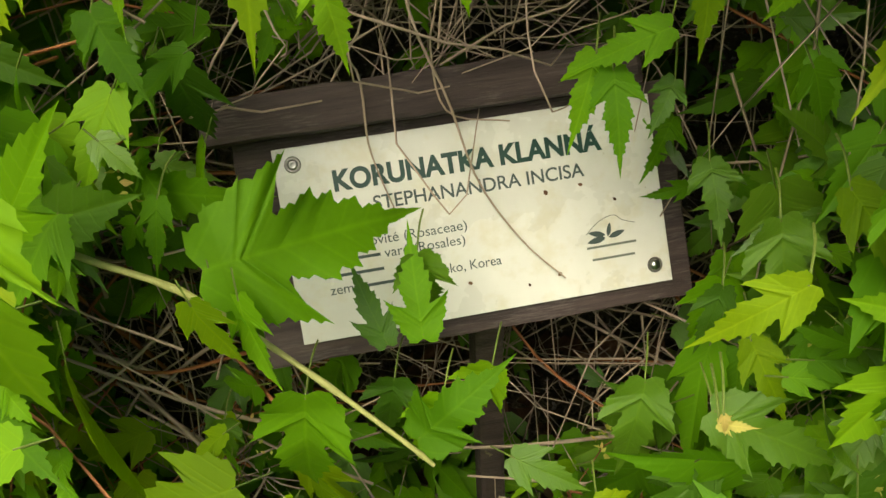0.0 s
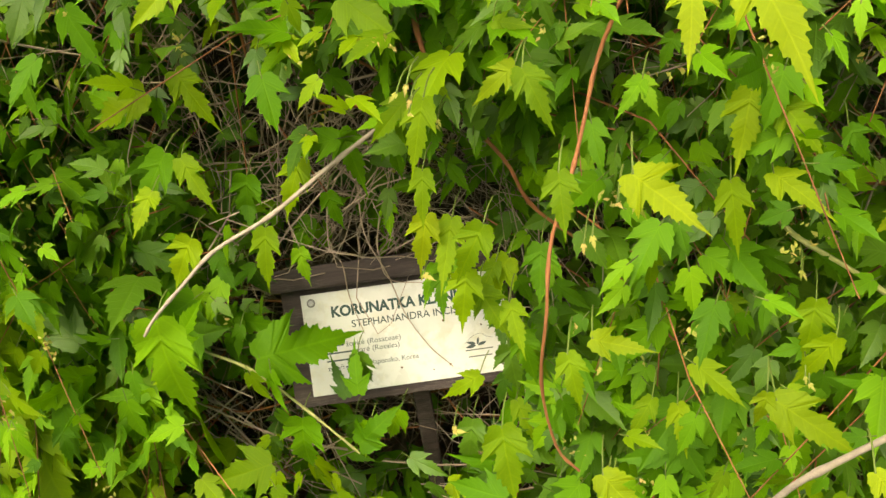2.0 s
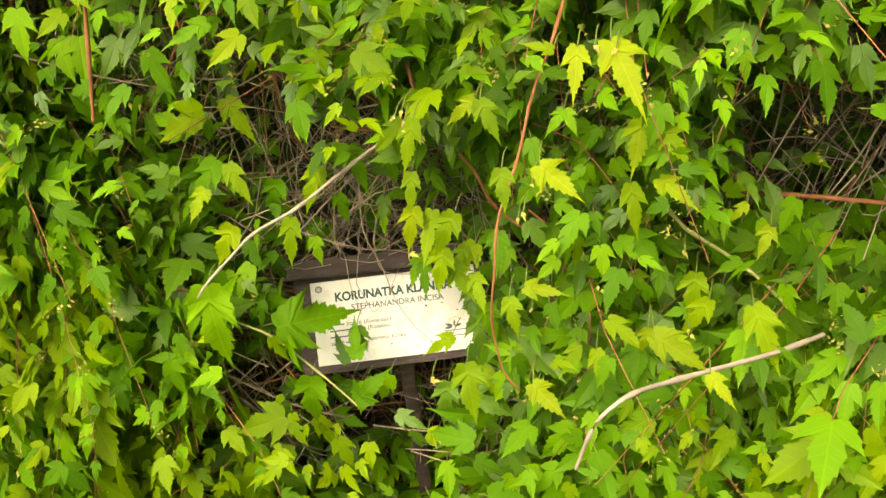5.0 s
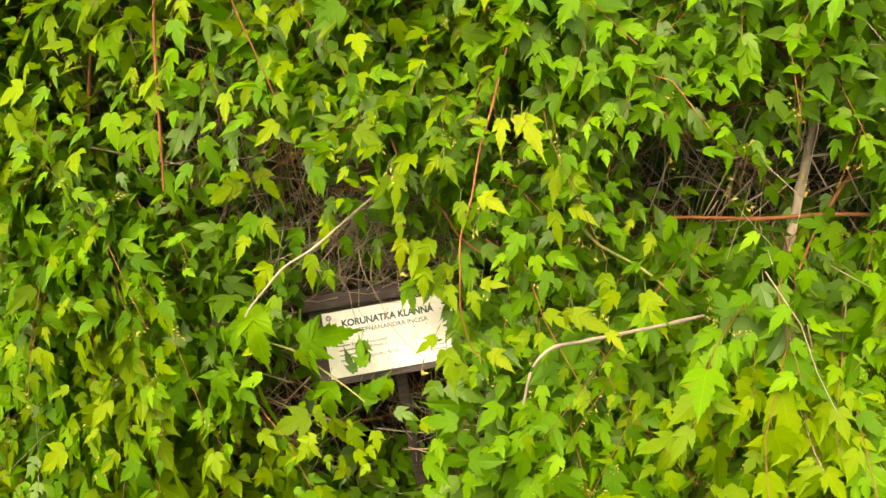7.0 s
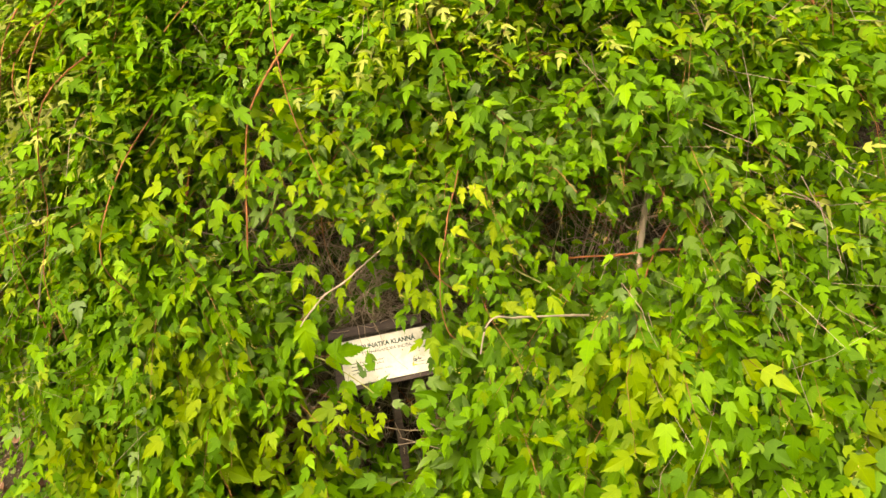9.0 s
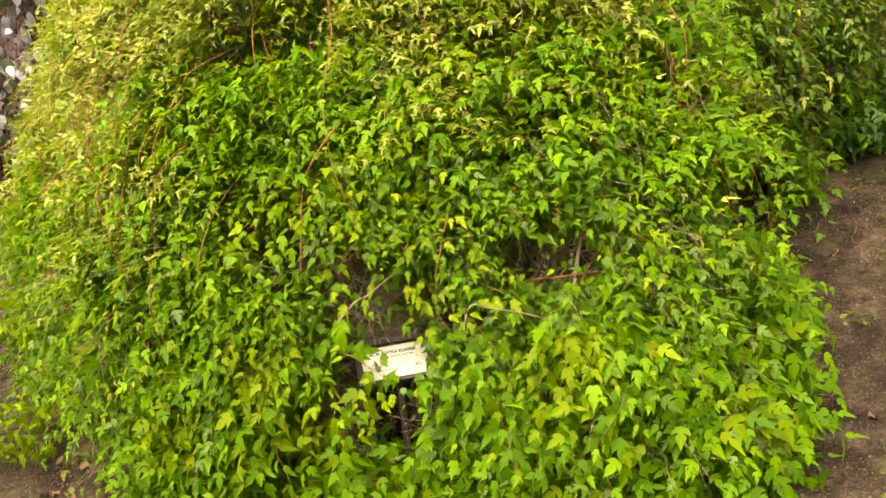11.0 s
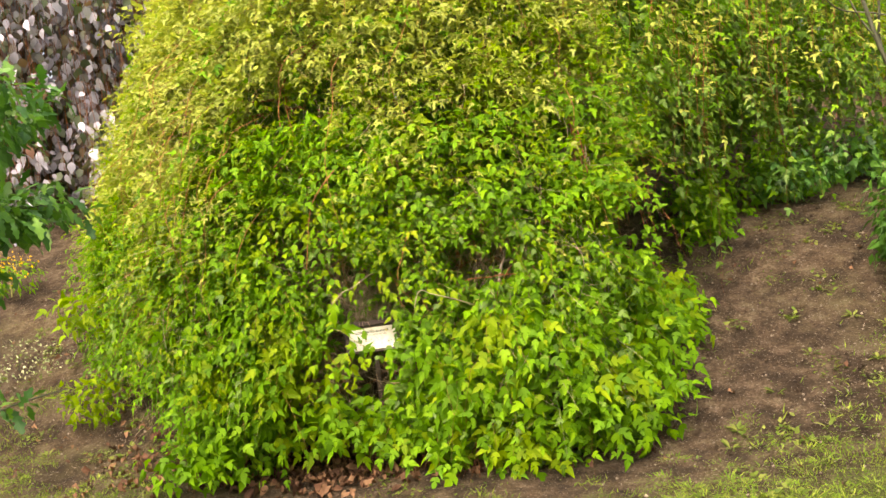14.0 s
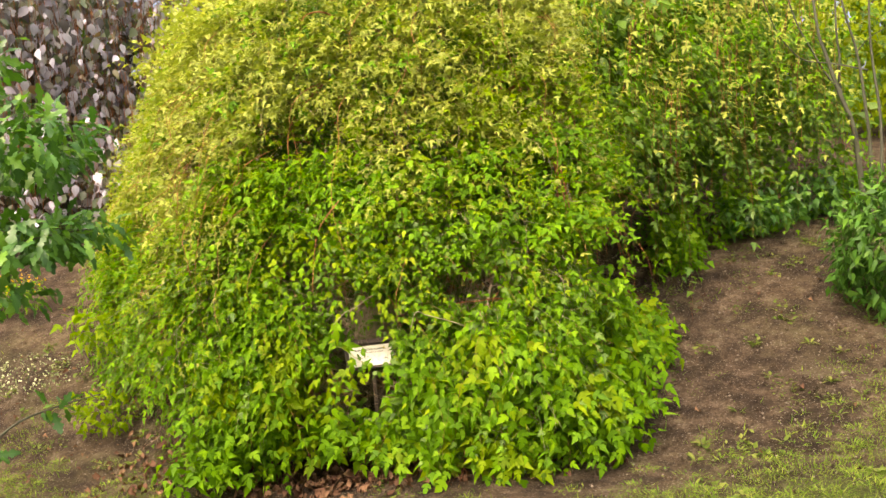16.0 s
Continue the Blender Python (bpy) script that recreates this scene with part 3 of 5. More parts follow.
for count, a0, a1, z0, z1, leaves, size, length, depth, seed, level, material, shape, name in front_batches + side_batches:
    path, data = shoots(count, a0, a1, z0, z1, leaves, size, length, depth, seed, level, flank if "side" in name else None)
    blocked = open_before_label(data[0]) | open_before_label(data[0] + data[1] * (data[3] * 0.6)[:, None])
    blocked |= sightline_beside_label(data[0]) | sightline_beside_label(data[0] + data[1] * (data[3] * 0.5)[:, None])
    low = data[0][:, 2] < bank(data[0][:, 0], data[0][:, 1]) + 0.015
    if name in ("lower_foliage", "inner_foliage"):
        # the hem hangs in clumps, with gaps over the litter
        hem = np.array([noise.noise(Vector((q[0] * 3.3, 0.0, 5.0))) + 0.5 * noise.noise(Vector((q[0] * 9.0, 2.0, 5.0))) for q in data[0]])
        low |= data[0][:, 2] < bank(data[0][:, 0], data[0][:, 1]) + 0.03 + 0.26 * np.clip(hem + 0.02, 0, 0.8)
    inside = (np.abs(data[0][:, 0] - 0.2) < 0.62) & (data[0][:, 1] < 0.56) & (data[0][:, 2] > 0.32) & (data[0][:, 2] < 1.25) & (name == "inner_foliage")
    low |= inside & (rng.random(len(low)) < 0.6)
    if name in ("lower_foliage", "middle_foliage"):
        # large leaves give way to small ones round the open side
        low |= data[0][:, 0] < -0.85 + rng.normal(0, 0.16, len(low))
    bare = thinness(data[0]) * 0.5 > rng.random(len(data[0]))
    data = pick(data, ~blocked & ~low & ~bare)
    keep = ~open_before_label(path.reshape(-1, 3)).reshape(len(path), 7).any(1) & (thinness(path[:, 4]) < 0.9)
    if name not in ("inner_side_foliage", "inner_foliage", "back_foliage", "crown_foliage"):
        shoot_paths.append(path[keep])
    p = data[0]
    close = (np.abs(p[:, 0] - 0.2) < 0.62) & (p[:, 1] < 0.7) & (p[:, 2] > 0.32) & (p[:, 2] < 1.25) & (name in ("lower_foliage", "middle_foliage", "upper_foliage", "inner_foliage"))
    if name in ("lower_foliage", "middle_foliage"):
        gone = np.hypot(p[:, 0] - 0.15, p[:, 2] - 0.72) < 0.42
        lift = np.flatnonzero(close & gone)[:110]
        near_leaves.append((pick(data, lift), material))
        mask = np.ones(len(p), bool)
        mask[lift] = False
        close, data = close[mask], pick(data, mask)
    if material is LEAF_YOUNG and name != "crown_foliage":
        # the leaves pass from green below to yellow-green above, higher on the open side
        p = data[0]
        turn = np.array([noise.noise(Vector(q) * 2.4) for q in p])
        grown_at = np.interp(p[:, 0], (-1.7, -0.9, -0.4, 1.3), (0.9, 0.98, 1.02, 1.35)) + 0.3 * ((p[:, 1] > 1.6) & (p[:, 0] > 0))
        age = (p[:, 2] - grown_at) / 0.85 + 1.15 * turn + rng.normal(0, 0.3, len(p))
        # the side along the bank takes darker tones: its shade is in the colour
        back = (p[:, 1] > 1.75) & (p[:, 0] > 1.2)
        for mask, tone in ((back & (age < 0.15), LEAF_MATURE_SHADE), (~back & (age < -0.15), LEAF_GREEN), (back & (age >= 0.15) & (age < 0.7), LEAF_GREEN), (~back & (age >= -0.15) & (age < 0.5), LEAF_FRESH)):
            foliage_part(name, shape, pick(data, mask & ~close), tone, shrub)
        grown = (age >= np.where(back, 0.7, 0.5)) | close
        data, close = pick(data, grown), close[grown]
    if close.any():
        a, b = data[0][close] - data[1][close] * (data[3][close] * 0.3)[:, None], data[0][close]
        stalks.append(np.stack([a, b + data[1][close] * 0.002], 1))
        # yellower tone likelier on outer shoots, less so low and high on the right
        fresh = np.array([noise.noise(Vector(q) * 4.0) for q in data[0]]) + rng.normal(0, 0.2, len(close)) + np.minimum(2.6 * (0.30 + 0.12 * (data[0][:, 0] < 0.05) - data[0][:, 1]), 0.2) - 0.25 * ((data[0][:, 0] > 0.1) & (data[0][:, 2] < 0.66)) - 0.5 * ((data[0][:, 0] > 0.4) & (data[0][:, 2] > 0.85)) > 0.22
        # some leaves further in take the mature tone, with shade in its colour
        old_shade = close & ~fresh & (data[0][:, 1] > 0.33) & (rng.random(len(close)) < 0.42)
        for mask, tone in ((close & fresh, LEAF_FRESH), (close & ~fresh & ~old_shade, LEAF_GREEN), (old_shade, LEAF_MATURE_SHADE)):
            foliage_part(name, MID, pick(data, mask), tone, shrub)
    if name in ("lower_foliage", "middle_foliage"):
        fresh = ~close & (np.array([noise.noise(Vector(q) * 3.0) for q in data[0]]) + rng.normal(0, 0.2, len(close)) > 0.44)
        foliage_part(name, shape, pick(data, fresh), LEAF_FRESH, shrub)
        close |= fresh
    foliage_part(name, shape, pick(data, ~close), material, shrub)


def core(count, seed):
    """Older leaves deep inside the shrub, their shade put into the colour."""
    r = np.random.default_rng(seed)
    ang, z = r.uniform(-np.pi, np.pi, count), r.uniform(0.5, 3.0, count)
    p, out = shell(ang, z)
    flat = p[:, :2] - HEART
    far = np.hypot(*flat.T)
    deep = far - r.uniform(0.45, 1.5, count)
    p[:, :2] = HEART + flat / far[:, None] * deep[:, None]
    p = p[(deep > 0.1) & (p[:, 2] > bank(p[:, 0], p[:, 1]) + 0.35)]
    q, out = flank(r.random(count // 3) * 0.7, r.uniform(0.5, 2.5, count // 3))
    p = np.concatenate([p, q - out * r.uniform(0.45, 1.3, count // 3)[:, None] * np.array([1, 1, 0.2])])
    n = len(p)
    return [p, unit(np.array([0, 0, -0.8]) + r.normal(0, 0.6, (n, 3))), unit(r.normal(0, 1, (n, 3))), r.uniform(0.08, 0.15, n)]


foliage_part("inner_foliage", PLAIN, core(17000, 12), LEAF_MATURE_SHADE, shrub)


def strands(count, seed):
    """Long shoots that hang free before the dark side along the bank."""
    r = np.random.default_rng(seed)
    u, h = r.uniform(0.10, 0.66, count), r.uniform(1.1, 2.3, count)
    p, out = flank(u, h)
    p = p + out * r.uniform(0.0, 0.16, count)[:, None]
    k = 16
    f = np.linspace(0, 1, k)[None, :, None]
    run = r.uniform(0.5, 1.25, (count, 1, 1))
    path = p[:, None] + np.array([0, 0, -1.0]) * f * run + r.normal(0, 0.10, (count, 1, 3)) * f + 0.02 * np.sin(f * 9 + u[:, None, None] * 300)
    q = path[:, 1:].reshape(-1, 3)
    n = len(q)
    out = np.repeat(out, k - 1, 0)
    side = np.cross(np.array([0, 0, 1.0]), out) * np.where(np.arange(n) % 2, 1, -1)[:, None]
    tips = unit(side * r.uniform(0.3, 1.0, (n, 1)) + out * r.uniform(0.1, 0.8, (n, 1)) + np.array([0, 0, -0.3]) + r.normal(0, 0.25, (n, 3)))
    data = [q + tips * 0.012, tips, unit(np.array([0, 0, 1.0]) + 0.35 * out + r.normal(0, 0.3, (n, 3))), r.uniform(0.04, 0.072, n)]
    return path, pick(data, (q[:, 2] > bank(q[:, 0], q[:, 1]) + 0.05) & (r.random(n) < 0.9))


path, data = strands(180, 19)
low = data[0][:, 2] < 1.45 + rng.normal(0, 0.25, len(data[0]))
foliage_part("hanging_foliage", FAR, pick(data, low), LEAF_MATURE_SHADE, shrub)
young = rng.random(len(low)) < 0.4
foliage_part("hanging_foliage", FEATHER, pick(data, ~low & young), LEAF_YOUNG, shrub)
foliage_part("hanging_foliage", FEATHER, pick(data, ~low & ~young), LEAF_GREEN, shrub)
v, f = tubes(path, np.repeat(np.linspace(0.0016, 0.0006, 16)[None], len(path), 0), 3)
mesh_part("hanging_growth", smooth_mesh("hanging_growth", v, f), STEM_RED, shrub, kind="stuff")

stalks = np.concatenate(stalks)
v, f = tubes(stalks, np.full((len(stalks), 2), 0.0005), 3)
mesh_part("stalk_growth", smooth_mesh("stalk_growth", v, f), STALK, shrub, kind="stuff")

# the thin shoots that carry the leaves
all_paths = np.concatenate(shoot_paths)[::3, ::2]
v, f = tubes(all_paths, np.repeat(np.linspace(0.0011, 0.0004, 4)[None], len(all_paths), 0), 3)
mesh_part("thin_growth", smooth_mesh("thin_growth", v, f), STEM_RED, shrub, kind="stuff")


def dead_twigs(count, seed, a0, a1, z0, z1):
    """Thin dead twigs that hang inside the shrub."""
    r = np.random.default_rng(seed)
    ang = r.uniform(a0, a1, count)
    z = r.uniform(z0, z1, count)
    p, out = shell(ang, z)
    p = p - out * r.uniform(0.07, 0.4, count)[:, None]
    gone = (p[:, 0] > 1.1) & (thinness(p) > 0.4)
    p[gone] -= np.array([1.0, -1.0, 0.0])
    heading = unit(np.stack([r.normal(0, 0.5, count), r.normal(-0.1, 0.45, count), r.normal(-0.7, 0.5, count)], -1))
    bend = r.normal(0, 0.35, (count, 3))
    run = r.uniform(0.1, 0.32, count)
    f = np.linspace(0, 1, 4)[None, :, None]
    path = p[:, None] + (heading[:, None] * f + bend[:, None] * f ** 2) * run[:, None, None]
    path += r.normal(0, 0.006, path.shape)
    bad = open_before_label(path.reshape(-1, 3)).reshape(count, 4).any(1)
    bad |= ((path[:, :, 1] < 0.42) & (np.abs(path[:, :, 0] - 0.1) < 0.5) & (path[:, :, 2] < 1.3)).any(1)
    path = path[~bad]
    v, f = tubes(path, np.linspace(1, 0.45, 4)[None] * r.uniform(0.0005, 0.0012, len(path))[:, None], 3)
    mesh_part("dead_brush", smooth_mesh("dead_brush", v, f), TWIG, shrub, "grey-brown dead twigs", "stuff")


dead_twigs(5200, 21, -2.95, -0.4, 0.25, 2.4)
dead_twigs(3200, 22, -2.05, -1.25, 0.35, 1.35)


def thicket_above_label(count, seed):
    """The bundle of dead twigs that droops on to the label's top rail."""
    r = np.random.default_rng(seed)
    start = SIGN_AT + SIGN_X * r.normal(-0.02, 0.10, count)[:, None] + np.array([0, 0.10, 0.20]) + r.normal(0, 1, (count, 3)) * np.array([0.03, 0.05, 0.06])
    end = SIGN_AT + SIGN_X * r.normal(0.0, 0.12, count)[:, None] + SIGN_UP * r.uniform(0.075, 0.13, count)[:, None] + SIGN_OUT * r.uniform(-0.06, 0.03, count)[:, None]
    f = np.linspace(0, 1, 8)[None, :, None]
    path = start[:, None] * (1 - f) + end[:, None] * f + r.normal(0, 0.05, (count, 1, 3)) * np.sin(f * np.pi) + r.normal(0, 0.003, (count, 8, 3))
    for way in path:
        v, f = tubes(way[None], np.linspace(1, 0.5, 8)[None] * r.uniform(0.0005, 0.0011), 4)
        mesh_part("twig", smooth_mesh("twig", v, f), TWIG, shrub)


thicket_above_label(130, 5)


def bare_twigs(count, seed, x0, x1, y0, y1, z0, z1):
    """Stouter bare twigs that cross in the open places beside the label."""
    r = np.random.default_rng(seed)
    for _ in range(count):
        mid = np.array([r.uniform(x0, x1), r.uniform(y0, y1), r.uniform(z0, z1)])
        way = unit(np.array([r.normal(0, 0.8), r.normal(0, 0.25), r.normal(0, 0.6)])) * r.uniform(0.06, 0.14)
        path = spline([mid - way, mid + r.normal(0, 0.012, 3), mid + way], 10)
        if open_before_label(path).any():
            continue
        v, f = tubes(path[None], np.linspace(1, 0.6, 10)[None] * r.uniform(0.0007, 0.0018), 5)
        mesh_part("twig", smooth_mesh("twig", v, f), STEM_RED if r.random() < 0.3 else TWIG, shrub)


bare_twigs(84, 6, -0.30, -0.06, 0.42, 0.58, 0.36, 0.62)
bare_twigs(26, 7, 0.05, 0.28, 0.48, 0.60, 0.38, 0.54)
bare_twigs(34, 8, -0.25, 0.10, 0.48, 0.62, 0.74, 0.98)
bare_twigs(44, 9, 0.42, 0.78, 0.46, 0.60, 0.80, 1.10)
for points in ([(0.0, 0.56, 0.78), (0.018, 0.506, 0.726), (0.036, 0.504, 0.673), (0.052, 0.495, 0.628), (0.078, 0.483, 0.597), (0.102, 0.479, 0.576)],
               [(0.04, 0.57, 0.78), (0.032, 0.511, 0.725), (0.027, 0.512, 0.696), (0.035, 0.508, 0.663), (0.066, 0.522, 0.650)],
               [(-0.03, 0.56, 0.78), (-0.014, 0.489, 0.721), (-0.007, 0.494, 0.691), (-0.006, 0.491, 0.656), (-0.001, 0.486, 0.638), (0.011, 0.475, 0.614)]):
    v, f = tubes(spline(points, 20)[None], np.linspace(0.0009, 0.0004, 20)[None], 6)
    mesh_part("twig", smooth_mesh("twig", v, f), TWIG, shrub, "thin dead twig")


def cane(name, points, r0, r1, material, count=24, nodes=True):
    """One arching stem with swollen nodes."""
    path = spline(points, count)
    rad = np.linspace(r0, r1, count)
    if nodes:
        rad = rad * np.where(np.arange(count) % 6 == 3, 1.35, 1.0)
    v, f = tubes(path[None], rad[None], 8)
    return mesh_part(name, smooth_mesh(name, v, f), material, shrub), path


cane("cane", [(-0.118, 0.372, 0.698), (-0.093, 0.352, 0.693), (-0.046, 0.35, 0.676), (-0.003, 0.345, 0.644), (0.039, 0.335, 0.615), (0.054, 0.333, 0.600)], 0.0017, 0.0010, STEM_GREEN)
cane("cane", [(0.17, 0.55, 0.93), (0.113, 0.40, 0.915), (0.073, 0.365, 0.892), (0.033, 0.33, 0.867), (0.002, 0.295, 0.858), (-0.020, 0.275, 0.839), (-0.037, 0.255, 0.823), (-0.048, 0.25, 0.808)], 0.0019, 0.0011, STEM_GREY, 36)
cane("cane", [(0.30, 0.40, 1.10), (0.293, 0.30, 1.056), (0.279, 0.29, 1.017), (0.273, 0.27, 0.985), (0.270, 0.25, 0.969), (0.263, 0.22, 0.944), (0.263, 0.20, 0.912), (0.258, 0.20, 0.859), (0.265, 0.20, 0.808), (0.278, 0.20, 0.789)], 0.0013, 0.0008, STEM_RED, 36)
cane("cane", [(0.337, 0.115, 0.80), (0.349, 0.115, 0.845), (0.363, 0.12, 0.865), (0.377, 0.14, 0.861), (0.393, 0.17, 0.843), (0.417, 0.20, 0.829), (0.48, 0.28, 0.79), (0.53, 0.36, 0.75)], 0.0013, 0.0022, STEM_GREY)
cane("cane", [(0.36, 0.45, 0.845), (0.394, 0.39, 0.843), (0.409, 0.375, 0.84), (0.446, 0.37, 0.819), (0.483, 0.36, 0.793), (0.52, 0.35, 0.75)], 0.002, 0.0014, STEM_GREEN)
cane("cane", [(0.12, 0.45, 1.02), (0.150, 0.38, 0.976), (0.173, 0.38, 0.93), (0.199, 0.39, 0.885), (0.214, 0.40, 0.841), (0.253, 0.42, 0.79), (0.28, 0.44, 0.74)], 0.0018, 0.0012, STEM_RED)
cane("cane", [(0.72, 0.68, 1.07), (0.683, 0.581, 0.984), (0.66, 0.505, 0.91), (0.645, 0.458, 0.851), (0.636, 0.44, 0.80)], 0.005, 0.0058, STEM_GREY)
cane("cane", [(0.45, 0.49, 0.82), (0.517, 0.452, 0.843), (0.60, 0.442, 0.846), (0.671, 0.438, 0.854), (0.74, 0.45, 0.846), (0.80, 0.48, 0.825)], 0.0022, 0.0026, STEM_RED)
cane("cane", [(0.86, 0.60, 1.06), (0.79, 0.542, 0.979), (0.72, 0.48, 0.91), (0.671, 0.43, 0.85), (0.645, 0.395, 0.80)], 0.0028, 0.0014, STEM_RED)
# dead side branches in the hollow behind the grey stem
for a, b in (((0.688, 0.585, 0.992), (0.53, 0.58, 1.012)), ((0.684, 0.575, 0.975), (0.60, 0.55, 0.972)), ((0.70, 0.62, 1.02), (0.60, 0.60, 1.085)), ((0.665, 0.52, 0.93), (0.56, 0.50, 0.90)), ((0.655, 0.49, 0.89), (0.585, 0.47, 0.855)), ((0.66, 0.50, 0.905), (0.76, 0.55, 0.885)), ((0.68, 0.57, 0.97), (0.75, 0.56, 0.90)), ((0.64, 0.58, 1.01), (0.55, 0.56, 1.06))):
    a, b = np.array(a), np.array(b)
    middle = (a + b) / 2 + np.array([0.004, -0.006, 0.007])
    cane("cane", [a, middle, b], 0.0019, 0.0008, STEM_GREY, 12)
cane("cane", [(-0.15, 0.66, 1.43), (-0.268, 0.58, 1.301), (-0.322, 0.52, 1.15), (-0.357, 0.455, 0.971), (-0.363, 0.42, 0.888)], 0.0032, 0.0018, STEM_RED)
cane("cane", [(-0.023, 0.46, 1.366), (-0.089, 0.42, 1.286), (-0.133, 0.385, 1.192), (-0.155, 0.315, 0.96)], 0.0028, 0.0016, STEM_RED)
cane("cane", [(0.945, 0.66, 1.32), (0.931, 0.64, 1.192), (0.912, 0.62, 1.101), (0.90, 0.60, 1.0)], 0.0028, 0.0018, STEM_RED)


def old_canes(count, seed):
    """Stout stems from the root stock up and over to the outside."""
    r = np.random.default_rng(seed)
    for _ in range(count):
        ang = r.uniform(-2.9, -0.3)
        z = r.uniform(1.0, 2.6)
        p, out = shell(np.array([ang]), np.array([z]))
        p, out = p[0], out[0]
        x0, y0 = HEART + r.normal(0, 0.45, 2) + np.array([0, -0.6])
        root = np.array([x0, y0, float(bank(x0, y0)) - 0.05])
        crest = (root * 0.4 + p * 0.6) + np.array([0, 0, 0.55 + 0.25 * r.random()])
        p = p - out * 0.14
        drop = p + out * 0.12 + np.array([0, 0, -r.uniform(0.3, 0.7)])
        if -0.7 < drop[0] < 1.0 and drop[1] < 0.9 and drop[2] < 1.35:
            continue
        cane("cane", [root, root * 0.6 + crest * 0.4 + r.normal(0, 0.06, 3), crest, p, drop], 0.010, 0.0014, STEM_RED, 30)


old_canes(44, 31)


def outer_stems(count, seed):
    """Long thin stems that hang over the outside of the shrub."""
    r = np.random.default_rng(seed)
    for _ in range(count):
        ang, top, run = r.uniform(-2.4, -0.75), r.uniform(1.3, 2.5), r.uniform(0.45, 0.95)
        z = np.linspace(top, top - run, 6)
        p, out = shell(ang + 0.012 * np.cumsum(r.normal(0, 1, 6)), z)
        p = p + out * np.array([-0.10, 0.0, 0.03, 0.035, 0.03, 0.02])[:, None] + r.normal(0, 0.008, (6, 3))
        if (open_before_label(p) | ((p[:, 2] < 1.05) & (np.abs(p[:, 0] - 0.15) < 0.55))).any():
            continue
        cane("cane", p, 0.0016, 0.0008, STEM_RED, 22)


outer_stems(42, 33)

# ---- the label ----


def box(bm, size, matrix=None, bevel=0.0):
    made = bmesh.ops.create_cube(bm, size=1.0)["verts"]
    bmesh.ops.scale(bm, vec=size, verts=made)
    if bevel:
        edges = list({e for v in made for e in v.link_edges})
        made = bmesh.ops.bevel(bm, geom=edges, offset=bevel, segments=2, profile=0.6, affect="EDGES")["verts"]
    if matrix is not None:
        bmesh.ops.transform(bm, matrix=matrix, verts=list({v for v in made}))
    return bm


def board(name, size, place, parent, material, bevel=0.002, turn=(0, 0, 0), worn=0.0008, seed=0, label=""):
    """A sawn board with bevelled, slightly uneven edges."""
    bm = bmesh.new()
    box(bm, size, None, bevel)
    long = max(range(3), key=lambda i: size[i])
    cuts = [e for e in bm.edges if abs((e.verts[0].co - e.verts[1].co)[long]) > size[long] * 0.7]
    bmesh.ops.subdivide_edges(bm, edges=cuts, cuts=14, use_grid_fill=True)
    for v in bm.verts:
        v.co += Vector(noise.noise_vector(v.co * 60 + Vector((seed, 0, 0)))) * worn
    ob = part(name, bm, material, parent, label, smooth=False)
    ob.matrix_basis = pose(*place, *turn)
    return ob


def written(name, text, size, place, parent, material, bold=0.0, width=0.1):
    """Flat raised lettering in the built-in font, as a mesh."""
    cu = bpy.data.curves.new(name, "FONT")
    cu.body, cu.size, cu.extrude, cu.offset = text, size, 0.00012, bold
    tmp = bpy.data.objects.new(name, cu)
    scene.collection.objects.link(tmp)
    bpy.context.view_layer.update()
    me = bpy.data.meshes.new_from_object(tmp.evaluated_get(bpy.context.evaluated_depsgraph_get()))
    bpy.data.objects.remove(tmp)
    ob = mesh_part(name, me, material, parent)
    xs = [v.co.x for v in me.vertices]
    stretch = width / (max(xs) - min(xs))
    ob.matrix_basis = pose(*place) @ Matrix.Diagonal((stretch, 1, 1, 1)) @ pose(-min(xs), 0, 0)
    return ob


